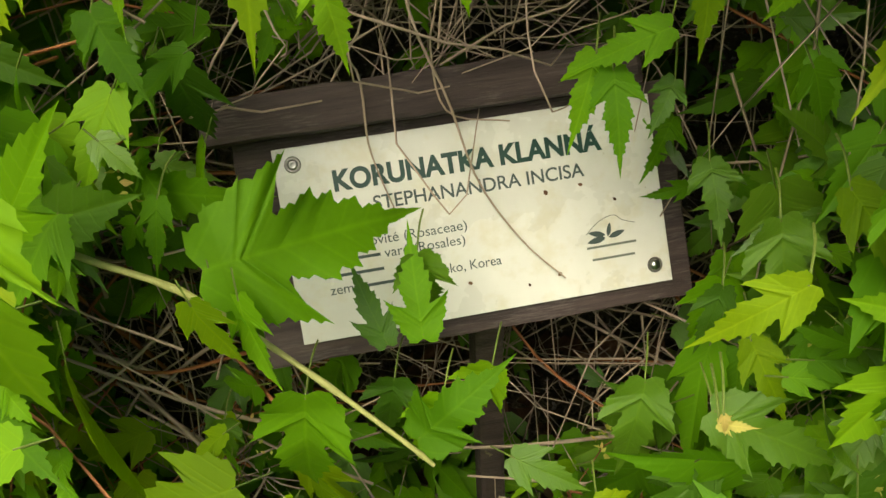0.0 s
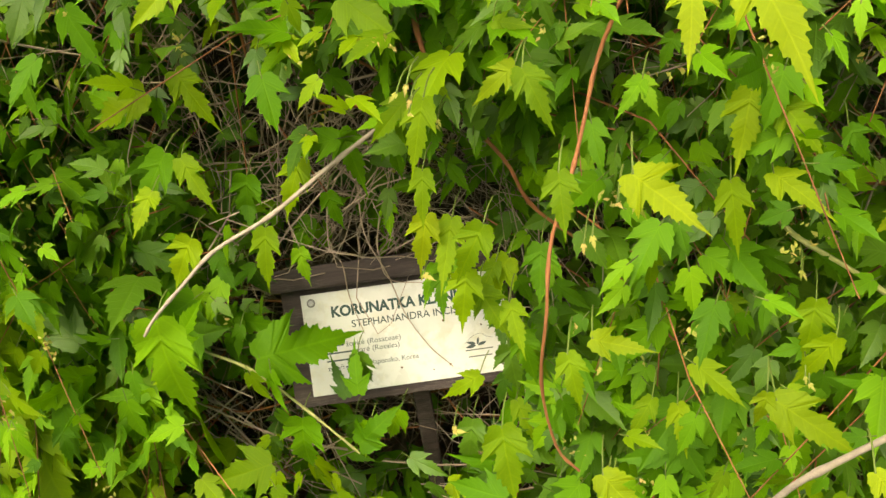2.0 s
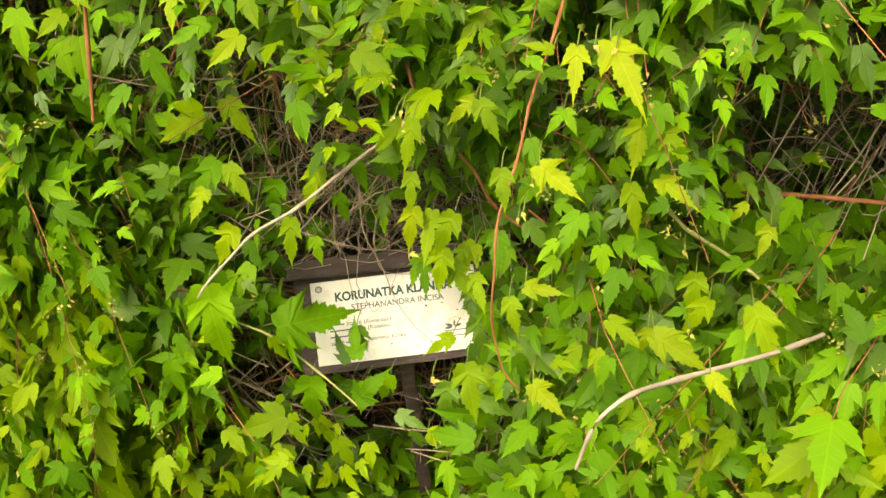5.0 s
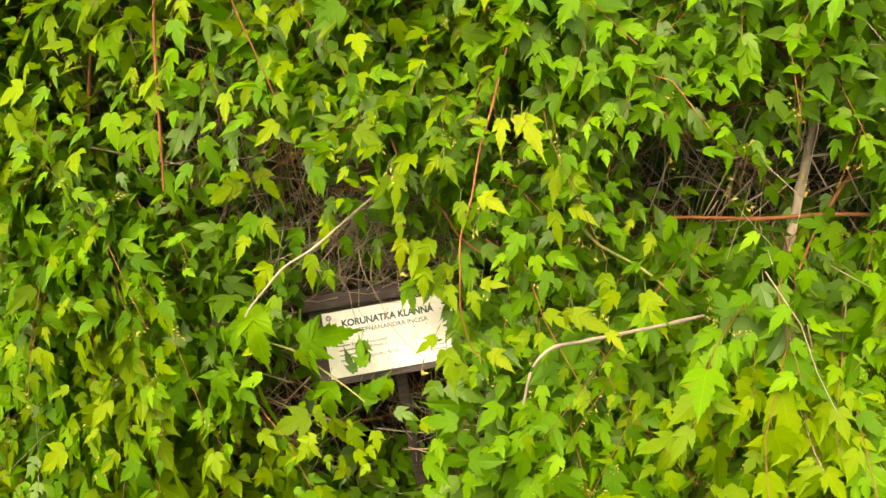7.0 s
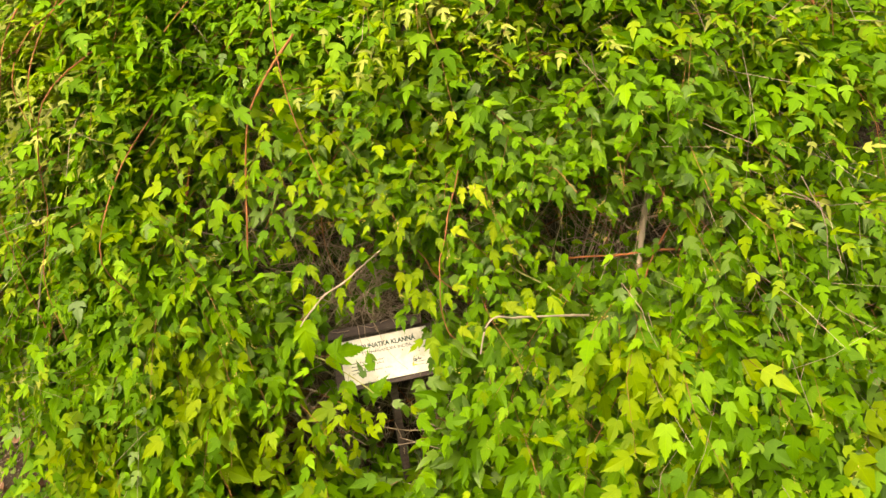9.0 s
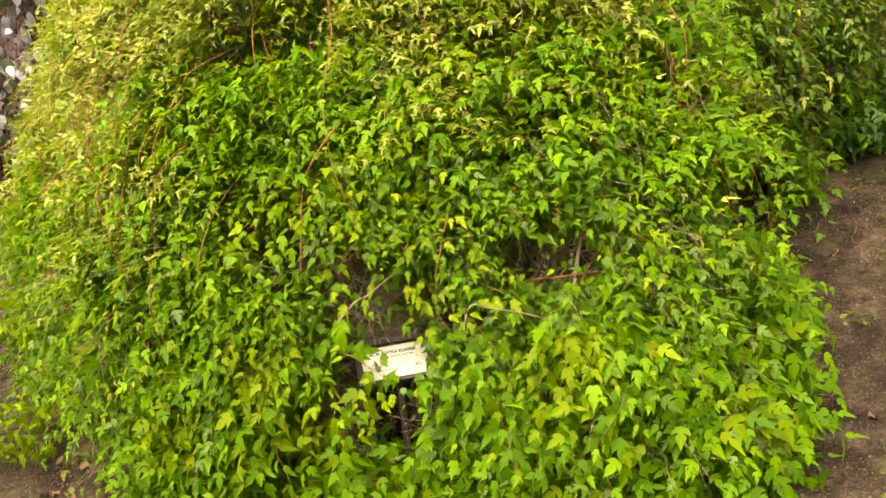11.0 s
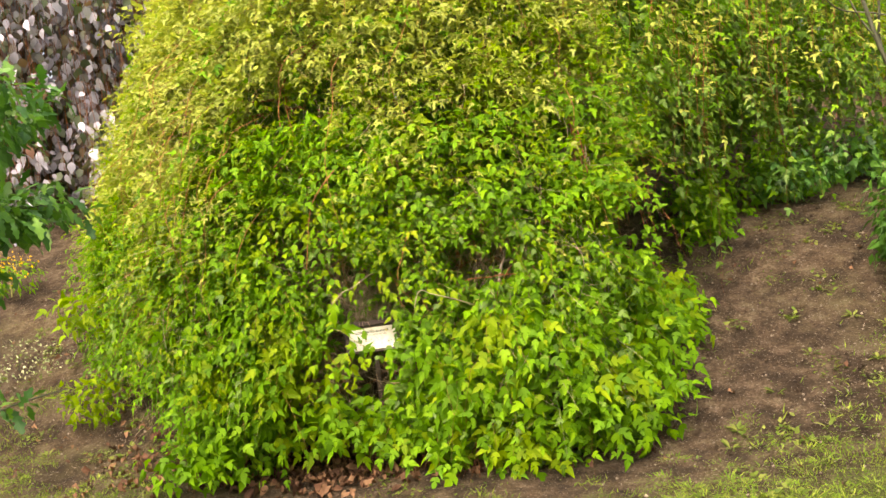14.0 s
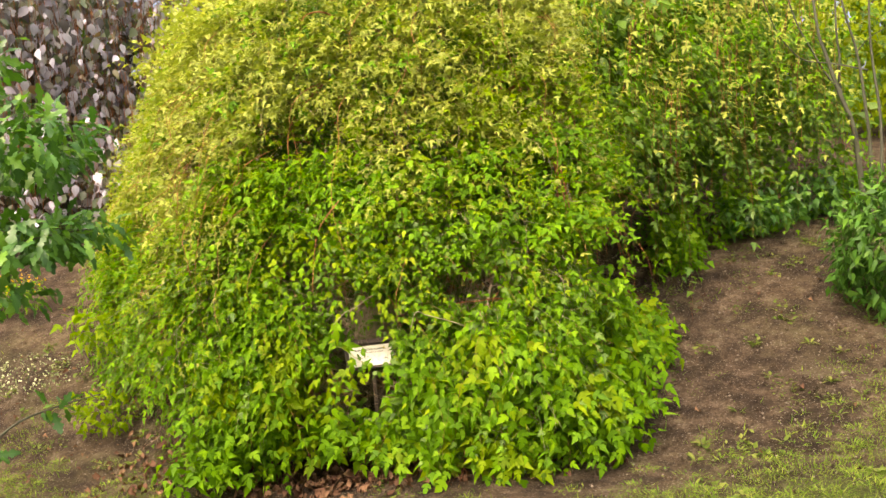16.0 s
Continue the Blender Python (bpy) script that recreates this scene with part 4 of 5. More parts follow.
def label_sign():
    """Timber stake with a board, a top rail and a screwed-on plastic plate."""
    base = new("plant_label")
    x, up, out = Vector(SIGN_X), Vector(SIGN_UP), Vector(SIGN_OUT)
    turn = Matrix((x, up, out)).transposed().to_4x4()
    base.matrix_basis = Matrix.Translation(Vector(SIGN_AT)) @ turn
    tagged(base, "cream plastic plant label screwed to a dark stained wooden stake", "sign")
    board("backboard", (0.245, 0.124, 0.014), (-0.004, -0.002, -0.0095), base, WOOD, 0.0015, seed=1)
    board("top_rail", (0.238, 0.024, 0.032), (-0.020, 0.071, 0.000), base, WOOD, 0.003, seed=4, worn=0.0012)
    stake = board("stake", (0.019, 0.60, 0.022), (0.010, -0.30, -0.030), base, WOOD, 0.003, seed=8, worn=0.0012)
    down = turn.to_3x3().transposed() @ Vector((0, 0, -1))
    aim = (-down).to_track_quat("Y", "Z").to_matrix().to_4x4()
    stake.matrix_basis = Matrix.Translation((0.004, -0.02, -0.026)) @ aim @ pose(0, -0.31, 0)
    bm = bmesh.new()
    box(bm, (0.2115, 0.1067, 0.0022), None, 0.0004)
    plate = part("plate", bm, PLATE, base, "cream plastic plate with dark green lettering")
    plate.location = (0, 0, -0.001)
    for px, py, hollow in ((-0.0955, 0.0441, True), (0.0965, -0.0430, False)):
        bm = bmesh.new()
        bmesh.ops.create_uvsphere(bm, u_segments=24, v_segments=12, radius=0.0030)
        for v in bm.verts:
            v.co.z = max(v.co.z, 0) * 0.62
            if hollow and math.hypot(v.co.x, v.co.y) < 0.0012:
                v.co.z *= 0.4
        screw = part("screw", bm, STEEL, base, "round steel screw head", smooth=True)
        screw.location = (px, py, 0.0008)
        bm = bmesh.new()
        bmesh.ops.create_cone(bm, cap_ends=True, segments=32, radius1=0.0045, radius2=0.0040, depth=0.0008)
        washer = part("washer", bm, STEEL_DULL, screw)
        washer.location = (0, 0, -0.0001)
    z = 0.0003
    written("heading", "KORUNATKA KLANNÁ", 0.0154, (-0.0756, 0.0268, z), base, INK, 0.0006, width=0.1508)
    written("heading", "STEPHANANDRA INCISA", 0.0108, (-0.0560, 0.0134, z), base, INK_GREY, 0.0001, width=0.1190)
    # lines of small print, of which only the ends are legible
    written("small_print", "žovité (Rosaceae)", 0.0076, (-0.0650, -0.0054, z), base, INK_GREY, width=0.0578)
    written("small_print", "varé (Rosales)", 0.0076, (-0.0545, -0.0132, z), base, INK_GREY, width=0.0451)
    written("small_print", "Japonsko, Korea", 0.0076, (-0.0400, -0.0278, z), base, INK_GREY, width=0.0490)
    written("small_print", "země", 0.0076, (-0.0868, -0.0290, z), base, INK_GREY, width=0.0170)
    for x0, x1, y in ((-0.0868, -0.0672, -0.0032), (-0.0868, -0.0567, -0.0110), (-0.0868, -0.0560, -0.0190), (-0.0680, -0.0430, -0.0268)):
        bm = bmesh.new()
        box(bm, (x1 - x0, 0.0017, 0.0002))
        bar = part("print_bar", bm, INK_GREY, base)
        bar.location = ((x0 + x1) / 2, y, z)
    # emblem: a hill line, leaf shapes and two bars
    hill = spline([(0.059, -0.0198, z), (0.067, -0.0135, z), (0.076, -0.0109, z), (0.081, -0.0145, z), (0.088, -0.0170, z)], 20)
    v, f = tubes(hill[None], np.full((1, 20), 0.00022), 5)
    mesh_part("emblem_line", smooth_mesh("emblem_line", v, f), INK_FADED, base)
    for px, py, a, s in ((0.070, -0.0215, 165, 0.010), (0.070, -0.0230, 188, 0.011), (0.0715, -0.0225, 75, 0.008), (0.072, -0.0230, 15, 0.010)):
        vv, ff, uu = blade(OVAL, 0, 0, 0)
        lf = mesh_part("emblem_leaf", smooth_mesh("emblem_leaf", vv * np.array([s * 0.45, s, 0.0]), ff, uu), INK_GREY, base)
        lf.matrix_basis = pose(px, py, z, 0, 0, a - 90)
    for px, py, w in ((0.073, -0.0275, 0.029), (0.0733, -0.0345, 0.025)):
        bm = bmesh.new()
        box(bm, (w, 0.0013, 0.0002))
        bar = part("emblem_bar", bm, INK_FADED, base)
        bar.location = (px, py, z)
    # dry scraps of blossom stuck to the plate
    for px, py, a, s in ((0.0400, 0.0060, 20, 1.0), (0.0610, 0.0085, 70, 0.8), (0.0420, -0.0380, 130, 0.9), (0.0790, -0.0030, 40, 0.7), (-0.0090, -0.0360, 60, 0.8), (0.0870, 0.0290, 100, 0.7), (0.0230, -0.0430, 10, 0.6)):
        vv, ff, uu = blade(OVAL, 0.3, 0.2, 0)
        scrap = mesh_part("blossom_scrap", smooth_mesh("blossom_scrap", vv * 0.0034 * s, ff, uu), LEAF_DRY, plate)
        scrap.matrix_basis = pose(px, py, 0.0016, 0, 0, a)
    return base


label_sign()

# ---- leaves close to the label, each a part ----
variants = []
for i in range(6):
    shape = blade(toothed(LOBED, 15 + i % 3, 0.014 + 0.001 * i), 0.06 + 0.025 * i, 0.16 + 0.07 * (i % 4), 0.04 + 0.012 * i)
    variants.append(shape)
leaf_data = {}


def leaf(place, tip, normal, size, material, which=0, parent=None):
    key = (which, material.name)
    if key not in leaf_data:
        leaf_data[key] = smooth_mesh("leaf", *variants[which])
        leaf_data[key].materials.append(material)
    ob = new("leaf", leaf_data[key])
    turn = frames_of(np.asarray(tip, float)[None], np.asarray(normal, float)[None])[0]
    ob.matrix_basis = Matrix.Translation(Vector(place)) @ Matrix([list(r) for r in turn]).to_4x4() @ Matrix.Diagonal((size * (0.68 + 0.05 * (which * 7 % 6)), size, size, 1))
    ob.parent = parent or shrub
    return ob


def hung(base, tip, size_up, material, which, face=(0.12, -0.75, 0.65)):
    """A leaf from its base towards its tip, turned to the open side."""
    base, tip = np.array(base), np.array(tip)
    way = tip - base
    back = base - way * 0.07 + np.array([0.0, 0.022, 0.004])
    v, f = tubes(spline([back, (back + base) / 2 + np.array([0, 0, 0.003]), base + way * 0.03], 6)[None], np.full((1, 6), 0.0005), 5)
    mesh_part("leaf_stalk", smooth_mesh("leaf_stalk", v, f), STALK, shrub)
    return leaf(base, way, np.array(face), float(np.linalg.norm(way)) * size_up, material, which)


# leaves that hang over and round the label
hung((-0.035, 0.350, 0.690), (0.028, 0.400, 0.682), 1.15, LEAF_GREEN, 5)
hung((0.044, 0.375, 0.633), (0.036, 0.395, 0.671), 1.0, LEAF_GREEN, 2)
hung((0.022, 0.390, 0.609), (0.005, 0.405, 0.641), 1.0, LEAF_MATURE_SHADE, 0)
hung((-0.003, 0.345, 0.624), (-0.012, 0.325, 0.547), 0.94, LEAF_GREEN, 3)
hung((0.040, 0.360, 0.578), (0.079, 0.370, 0.622), 0.94, LEAF_GREEN, 4)
hung((0.020, 0.400, 0.572), (0.012, 0.390, 0.526), 0.94, LEAF_MATURE_SHADE, 5)
hung((-0.065, 0.380, 0.783), (-0.043, 0.360, 0.762), 0.94, LEAF_GREEN, 4)
hung((-0.099, 0.440, 0.672), (-0.069, 0.440, 0.662), 0.94, LEAF_MATURE_SHADE, 2)
hung((-0.135, 0.450, 0.670), (-0.122, 0.430, 0.656), 0.94, LEAF_MATURE_SHADE, 3)
hung((-0.064, 0.380, 0.700), (-0.065, 0.360, 0.674), 0.94, LEAF_GREEN, 0)
hung((0.138, 0.440, 0.752), (0.103, 0.430, 0.739), 0.94, LEAF_GREEN, 1)
hung((0.117, 0.440, 0.733), (0.124, 0.410, 0.709), 0.94, LEAF_GREEN, 2)
hung((0.110, 0.450, 0.734), (0.104, 0.420, 0.713), 0.94, LEAF_GREEN, 3)
hung((0.143, 0.450, 0.723), (0.135, 0.430, 0.710), 0.94, LEAF_MATURE_SHADE, 4)
hung((0.185, 0.400, 0.693), (0.196, 0.380, 0.650), 0.94, LEAF_MATURE_SHADE, 5)
hung((0.174, 0.420, 0.635), (0.167, 0.410, 0.596), 0.94, LEAF_MATURE_SHADE, 0)
hung((0.187, 0.405, 0.618), (0.209, 0.380, 0.589), 0.94, LEAF_FRESH, 1)
hung((0.171, 0.375, 0.602), (0.232, 0.360, 0.586), 0.94, LEAF_MATURE_SHADE, 2)
hung((0.144, 0.400, 0.589), (0.138, 0.370, 0.538), 0.94, LEAF_MATURE_SHADE, 3)
hung((0.203, 0.360, 0.821), (0.181, 0.330, 0.790), 0.94, LEAF_FRESH, 4)
hung((0.164, 0.460, 0.676), (0.172, 0.430, 0.657), 0.94, LEAF_MATURE_SHADE, 5)
hung((0.199, 0.380, 0.725), (0.230, 0.360, 0.695), 0.94, LEAF_FRESH, 0)
hung((0.238, 0.360, 0.688), (0.216, 0.360, 0.680), 0.94, LEAF_GREEN, 1)
hung((-0.092, 0.410, 0.505), (-0.091, 0.400, 0.470), 0.94, LEAF_MATURE_SHADE, 4)
hung((-0.173, 0.330, 0.621), (-0.184, 0.310, 0.581), 0.94, LEAF_GREEN, 5)
hung((0.125, 0.360, 0.540), (0.162, 0.340, 0.553), 0.94, LEAF_FRESH, 3)
hung((-0.027, 0.400, 0.844), (-0.017, 0.370, 0.821), 0.94, LEAF_GREEN, 4)
hung((-0.063, 0.330, 0.882), (-0.071, 0.300, 0.864), 0.94, LEAF_FRESH, 5)
hung((0.173, 0.330, 0.876), (0.172, 0.290, 0.845), 0.94, LEAF_FRESH, 0)
hung((0.196, 0.350, 0.825), (0.184, 0.330, 0.803), 0.94, LEAF_FRESH, 1)
hung((0.214, 0.310, 0.822), (0.228, 0.280, 0.804), 0.94, LEAF_FRESH, 2)
hung((0.208, 0.360, 0.746), (0.222, 0.340, 0.706), 0.94, LEAF_GREEN, 3)
hung((0.232, 0.340, 0.851), (0.235, 0.310, 0.823), 0.94, LEAF_GREEN, 4)
hung((0.143, 0.400, 0.806), (0.145, 0.380, 0.775), 0.94, LEAF_FRESH, 2)
hung((-0.044, 0.262, 0.813), (-0.039, 0.235, 0.716), 0.94, LEAF_GREEN, 2)
hung((0.022, 0.335, 0.851), (0.021, 0.310, 0.808), 0.94, LEAF_FRESH, 1)
hung((-0.039, 0.325, 0.843), (-0.065, 0.310, 0.799), 0.94, LEAF_FRESH, 4)
hung((-0.054, 0.390, 0.952), (-0.024, 0.370, 0.917), 0.94, LEAF_FRESH, 3)
hung((-0.087, 0.390, 0.934), (-0.138, 0.370, 0.912), 0.94, LEAF_FRESH, 5)
hung((-0.056, 0.350, 0.904), (-0.093, 0.330, 0.851), 0.94, LEAF_GREEN, 0)
hung((-0.044, 0.350, 0.900), (-0.018, 0.330, 0.868), 0.94, LEAF_FRESH, 1)
hung((0.043, 0.375, 0.889), (0.025, 0.350, 0.847), 0.94, LEAF_FRESH, 2)
hung((0.045, 0.400, 0.842), (0.055, 0.390, 0.810), 0.94, LEAF_GREEN, 3)
hung((-0.018, 0.390, 0.861), (-0.028, 0.380, 0.811), 0.94, LEAF_GREEN, 4)
hung((0.024, 0.370, 0.805), (0.033, 0.355, 0.780), 0.94, LEAF_GREEN, 5)
hung((0.186, 0.270, 0.999), (0.179, 0.250, 0.961), 0.94, LEAF_FRESH, 0)
hung((0.168, 0.300, 0.933), (0.169, 0.280, 0.903), 0.94, LEAF_FRESH, 1)
hung((0.159, 0.320, 0.885), (0.152, 0.300, 0.845), 0.94, LEAF_GOLD, 2)
hung((0.207, 0.290, 0.901), (0.187, 0.270, 0.865), 0.94, LEAF_FRESH, 3)
hung((0.189, 0.300, 0.855), (0.186, 0.280, 0.816), 0.94, LEAF_FRESH, 4)
hung((0.193, 0.310, 0.831), (0.217, 0.290, 0.806), 0.94, LEAF_FRESH, 5)
hung((0.180, 0.330, 0.725), (0.147, 0.320, 0.701), 0.94, LEAF_FRESH, 0)
hung((0.218, 0.310, 1.026), (0.241, 0.300, 1.029), 0.94, LEAF_FRESH, 1)
hung((0.241, 0.260, 1.024), (0.218, 0.250, 1.008), 0.94, LEAF_GOLD, 2)
hung((0.244, 0.260, 1.023), (0.262, 0.240, 1.002), 0.94, LEAF_FRESH, 3)
hung((0.270, 0.210, 0.994), (0.276, 0.190, 0.971), 0.94, LEAF_FRESH, 4)
hung((0.309, 0.150, 1.033), (0.336, 0.130, 1.026), 0.94, LEAF_GOLD, 5)
hung((0.311, 0.200, 1.088), (0.294, 0.190, 1.097), 0.94, LEAF_FRESH, 0)
hung((0.326, 0.200, 1.091), (0.328, 0.170, 1.072), 0.94, LEAF_GOLD, 1)
hung((0.346, 0.200, 1.095), (0.370, 0.160, 1.074), 0.94, LEAF_GOLD, 2)
hung((0.301, 0.300, 0.998), (0.291, 0.280, 0.989), 0.94, LEAF_GREEN, 3)
hung((0.359, 0.340, 0.973), (0.355, 0.310, 0.939), 0.94, LEAF_FRESH, 4)
hung((0.374, 0.330, 0.971), (0.400, 0.310, 0.951), 0.94, LEAF_FRESH, 5)
hung((0.352, 0.330, 0.917), (0.362, 0.310, 0.875), 0.94, LEAF_FRESH, 0)
hung((0.375, 0.330, 0.924), (0.405, 0.300, 0.920), 0.94, LEAF_FRESH, 1)
hung((0.286, 0.200, 0.898), (0.315, 0.190, 0.903), 0.94, LEAF_GOLD, 2)
hung((0.273, 0.200, 0.886), (0.283, 0.180, 0.864), 0.94, LEAF_FRESH, 3)
hung((0.220, 0.240, 0.773), (0.233, 0.210, 0.729), 0.94, LEAF_FRESH, 4)
hung((0.295, 0.170, 0.827), (0.322, 0.150, 0.816), 0.94, LEAF_GOLD, 5)
hung((0.315, 0.280, 0.775), (0.301, 0.260, 0.750), 0.94, LEAF_FRESH, 0)
hung((0.331, 0.280, 0.772), (0.341, 0.260, 0.741), 0.94, LEAF_FRESH, 1)
hung((0.382, 0.220, 0.848), (0.426, 0.200, 0.834), 0.94, LEAF_GOLD, 2)
hung((0.378, 0.220, 0.853), (0.374, 0.210, 0.832), 0.94, LEAF_GOLD, 3)
hung((0.412, 0.330, 0.830), (0.409, 0.310, 0.792), 0.94, LEAF_FRESH, 4)
hung((0.357, 0.350, 0.811), (0.374, 0.330, 0.794), 0.94, LEAF_FRESH, 5)
hung((0.425, 0.310, 0.817), (0.402, 0.300, 0.778), 0.94, LEAF_FRESH, 0)
hung((0.460, 0.300, 0.822), (0.489, 0.270, 0.776), 0.94, LEAF_FRESH, 1)
hung((0.425, 0.170, 0.858), (0.443, 0.150, 0.849), 0.94, LEAF_GOLD, 2)
hung((0.446, 0.320, 0.911), (0.434, 0.310, 0.898), 0.94, LEAF_GOLD, 3)
hung((0.467, 0.320, 0.890), (0.459, 0.300, 0.872), 0.94, LEAF_GOLD, 4)
hung((0.416, 0.360, 0.940), (0.433, 0.350, 0.921), 0.94, LEAF_GREEN, 5)
hung((0.052, 0.370, 0.600), (0.035, 0.360, 0.546), 0.94, LEAF_GREEN, 1)
hung((0.071, 0.400, 0.589), (0.049, 0.390, 0.542), 0.94, LEAF_GREEN, 2)
hung((0.038, 0.400, 0.660), (0.045, 0.395, 0.614), 0.94, LEAF_MATURE_SHADE, 3)
hung((-0.227, 0.310, 0.670), (-0.243, 0.290, 0.630), 0.94, LEAF_FRESH, 4)
hung((-0.206, 0.310, 0.600), (-0.230, 0.290, 0.554), 0.94, LEAF_GREEN, 5)
hung((-0.164, 0.330, 0.596), (-0.158, 0.310, 0.558), 0.94, LEAF_GREEN, 0)
hung((-0.257, 0.310, 0.711), (-0.285, 0.300, 0.661), 0.94, LEAF_FRESH, 1)

# withered blossom at the tips of the shoots
hung((0.189, 0.240, 1.022), (0.188, 0.232, 1.014), 0.5, LEAF_BUD, 2)
hung((0.183, 0.240, 1.017), (0.176, 0.232, 1.012), 0.5, LEAF_BUD, 3)
hung((0.184, 0.250, 1.000), (0.190, 0.242, 1.003), 0.5, LEAF_BUD, 2)
hung((0.186, 0.250, 1.008), (0.184, 0.242, 1.003), 0.5, LEAF_BUD, 3)
hung((0.182, 0.300, 0.969), (0.188, 0.292, 0.964), 0.5, LEAF_BUD, 2)
hung((0.181, 0.300, 0.965), (0.186, 0.292, 0.965), 0.5, LEAF_BUD, 3)
hung((0.154, 0.310, 0.840), (0.170, 0.302, 0.838), 0.5, LEAF_BUD, 2)
hung((0.154, 0.310, 0.839), (0.151, 0.302, 0.836), 0.5, LEAF_BUD, 3)
hung((0.311, 0.150, 1.020), (0.310, 0.142, 1.017), 0.5, LEAF_BUD, 2)
hung((0.304, 0.150, 1.019), (0.307, 0.142, 1.023), 0.5, LEAF_BUD, 3)
hung((0.313, 0.150, 1.017), (0.312, 0.142, 1.019), 0.5, LEAF_BUD, 2)
hung((0.312, 0.150, 1.018), (0.318, 0.142, 1.015), 0.5, LEAF_BUD, 3)
hung((0.290, 0.200, 0.876), (0.290, 0.192, 0.879), 0.5, LEAF_BUD, 2)
hung((0.291, 0.200, 0.878), (0.290, 0.192, 0.878), 0.5, LEAF_BUD, 3)
hung((0.287, 0.200, 0.965), (0.291, 0.192, 0.956), 0.5, LEAF_BUD, 2)
hung((0.283, 0.200, 0.960), (0.284, 0.192, 0.954), 0.5, LEAF_BUD, 3)
hung((0.338, 0.190, 1.096), (0.345, 0.182, 1.090), 0.5, LEAF_BUD, 2)
hung((0.338, 0.190, 1.096), (0.343, 0.182, 1.094), 0.5, LEAF_BUD, 3)
hung((0.351, 0.190, 1.094), (0.350, 0.182, 1.092), 0.5, LEAF_BUD, 2)
hung((0.351, 0.190, 1.093), (0.347, 0.182, 1.093), 0.5, LEAF_BUD, 3)
hung((0.301, 0.165, 0.816), (0.302, 0.157, 0.810), 0.5, LEAF_BUD, 2)
hung((0.298, 0.165, 0.818), (0.294, 0.157, 0.816), 0.5, LEAF_BUD, 3)
hung((0.398, 0.320, 0.914), (0.392, 0.312, 0.906), 0.5, LEAF_BUD, 2)
hung((0.395, 0.320, 0.909), (0.389, 0.312, 0.911), 0.5, LEAF_BUD, 3)
hung((0.401, 0.330, 0.851), (0.406, 0.322, 0.847), 0.5, LEAF_BUD, 2)
hung((0.400, 0.330, 0.853), (0.401, 0.322, 0.844), 0.5, LEAF_BUD, 3)
hung((0.409, 0.300, 0.790), (0.411, 0.292, 0.783), 0.5, LEAF_BUD, 2)
hung((0.412, 0.300, 0.784), (0.420, 0.292, 0.780), 0.5, LEAF_BUD, 3)
hung((0.159, 0.310, 0.683), (0.163, 0.302, 0.671), 0.5, LEAF_BUD, 2)
hung((0.158, 0.310, 0.678), (0.177, 0.302, 0.685), 0.5, LEAF_BUD, 3)
hung((-0.176, 0.400, 0.938), (-0.172, 0.392, 0.924), 0.5, LEAF_BUD, 2)
hung((-0.164, 0.400, 0.937), (-0.165, 0.392, 0.926), 0.5, LEAF_BUD, 3)
hung((-0.229, 0.330, 0.856), (-0.219, 0.322, 0.855), 0.5, LEAF_BUD, 2)
hung((-0.236, 0.330, 0.860), (-0.222, 0.322, 0.846), 0.5, LEAF_BUD, 3)

count = 0
for (p, tip_way, n, s), material in near_leaves:
    for i in range(len(p)):
        leaf(p[i], tip_way[i], n[i], float(s[i]), material, count % 6)
        count += 1

# ---- trees and shrubs around ----


def crown_leaves(count, centre, radii, size, seed, droop=0.6, hollow=0.45, spread=0.55):
    """Leaves through an uneven ellipsoid, thicker towards its outside."""
    r = np.random.default_rng(seed)
    way = unit(r.normal(0, 1, (count, 3)))
    far = hollow + (1 - hollow) * r.random(count) ** 0.5
    lump = 1 + 0.28 * np.array([noise.noise(Vector(w) * 2.6 + Vector((seed, 0, 0))) for w in way])
    p = np.asarray(centre) + way * (far * lump)[:, None] * np.asarray(radii)
    holes = np.array([noise.noise(Vector(q) * (2.2 / max(radii)) * 1.6 + Vector((0, seed, 0))) for q in p])
    keep = holes + r.normal(0, 0.15, count) > -0.28
    p, way = p[keep], way[keep]
    n = len(p)
    tips = unit(way * 0.6 + np.array([0, 0, -droop]) + r.normal(0, spread, (n, 3)))
    nor = unit(way * 0.6 + np.array([0, 0, 0.8]) + r.normal(0, 0.45, (n, 3)))
    return [p, tips, nor, size * r.uniform(0.65, 1.25, n)]


def limbs(tree, foot, top, count, reach, radius, material, seed, rise=0.5):
    """A tapered trunk and its limbs, each a mesh."""
    r = np.random.default_rng(seed)
    foot, top = np.array(foot, float), np.array(top, float)
    mid = (foot + top) / 2 + r.normal(0, 0.04, 3) * np.linalg.norm(top - foot)
    path = spline([foot, mid, top], 18)
    v, f = tubes(path[None], np.linspace(radius, radius * 0.3, 18)[None], 9)
    mesh_part("trunk", smooth_mesh("trunk", v, f), material, tree)
    for i in range(count):
        at = path[int(5 + 12 * i / max(count, 1))]
        a = r.uniform(0, 2 * np.pi)
        end = at + np.array([math.cos(a), math.sin(a), rise + r.normal(0, 0.25)]) * reach * r.uniform(0.6, 1.1)
        bend = (at + end) / 2 + r.normal(0, 0.1, 3) * reach
        v, f = tubes(spline([at, bend, end], 12)[None], np.linspace(radius * 0.4, radius * 0.08, 12)[None], 6)
        mesh_part("limb", smooth_mesh("limb", v, f), material, tree)


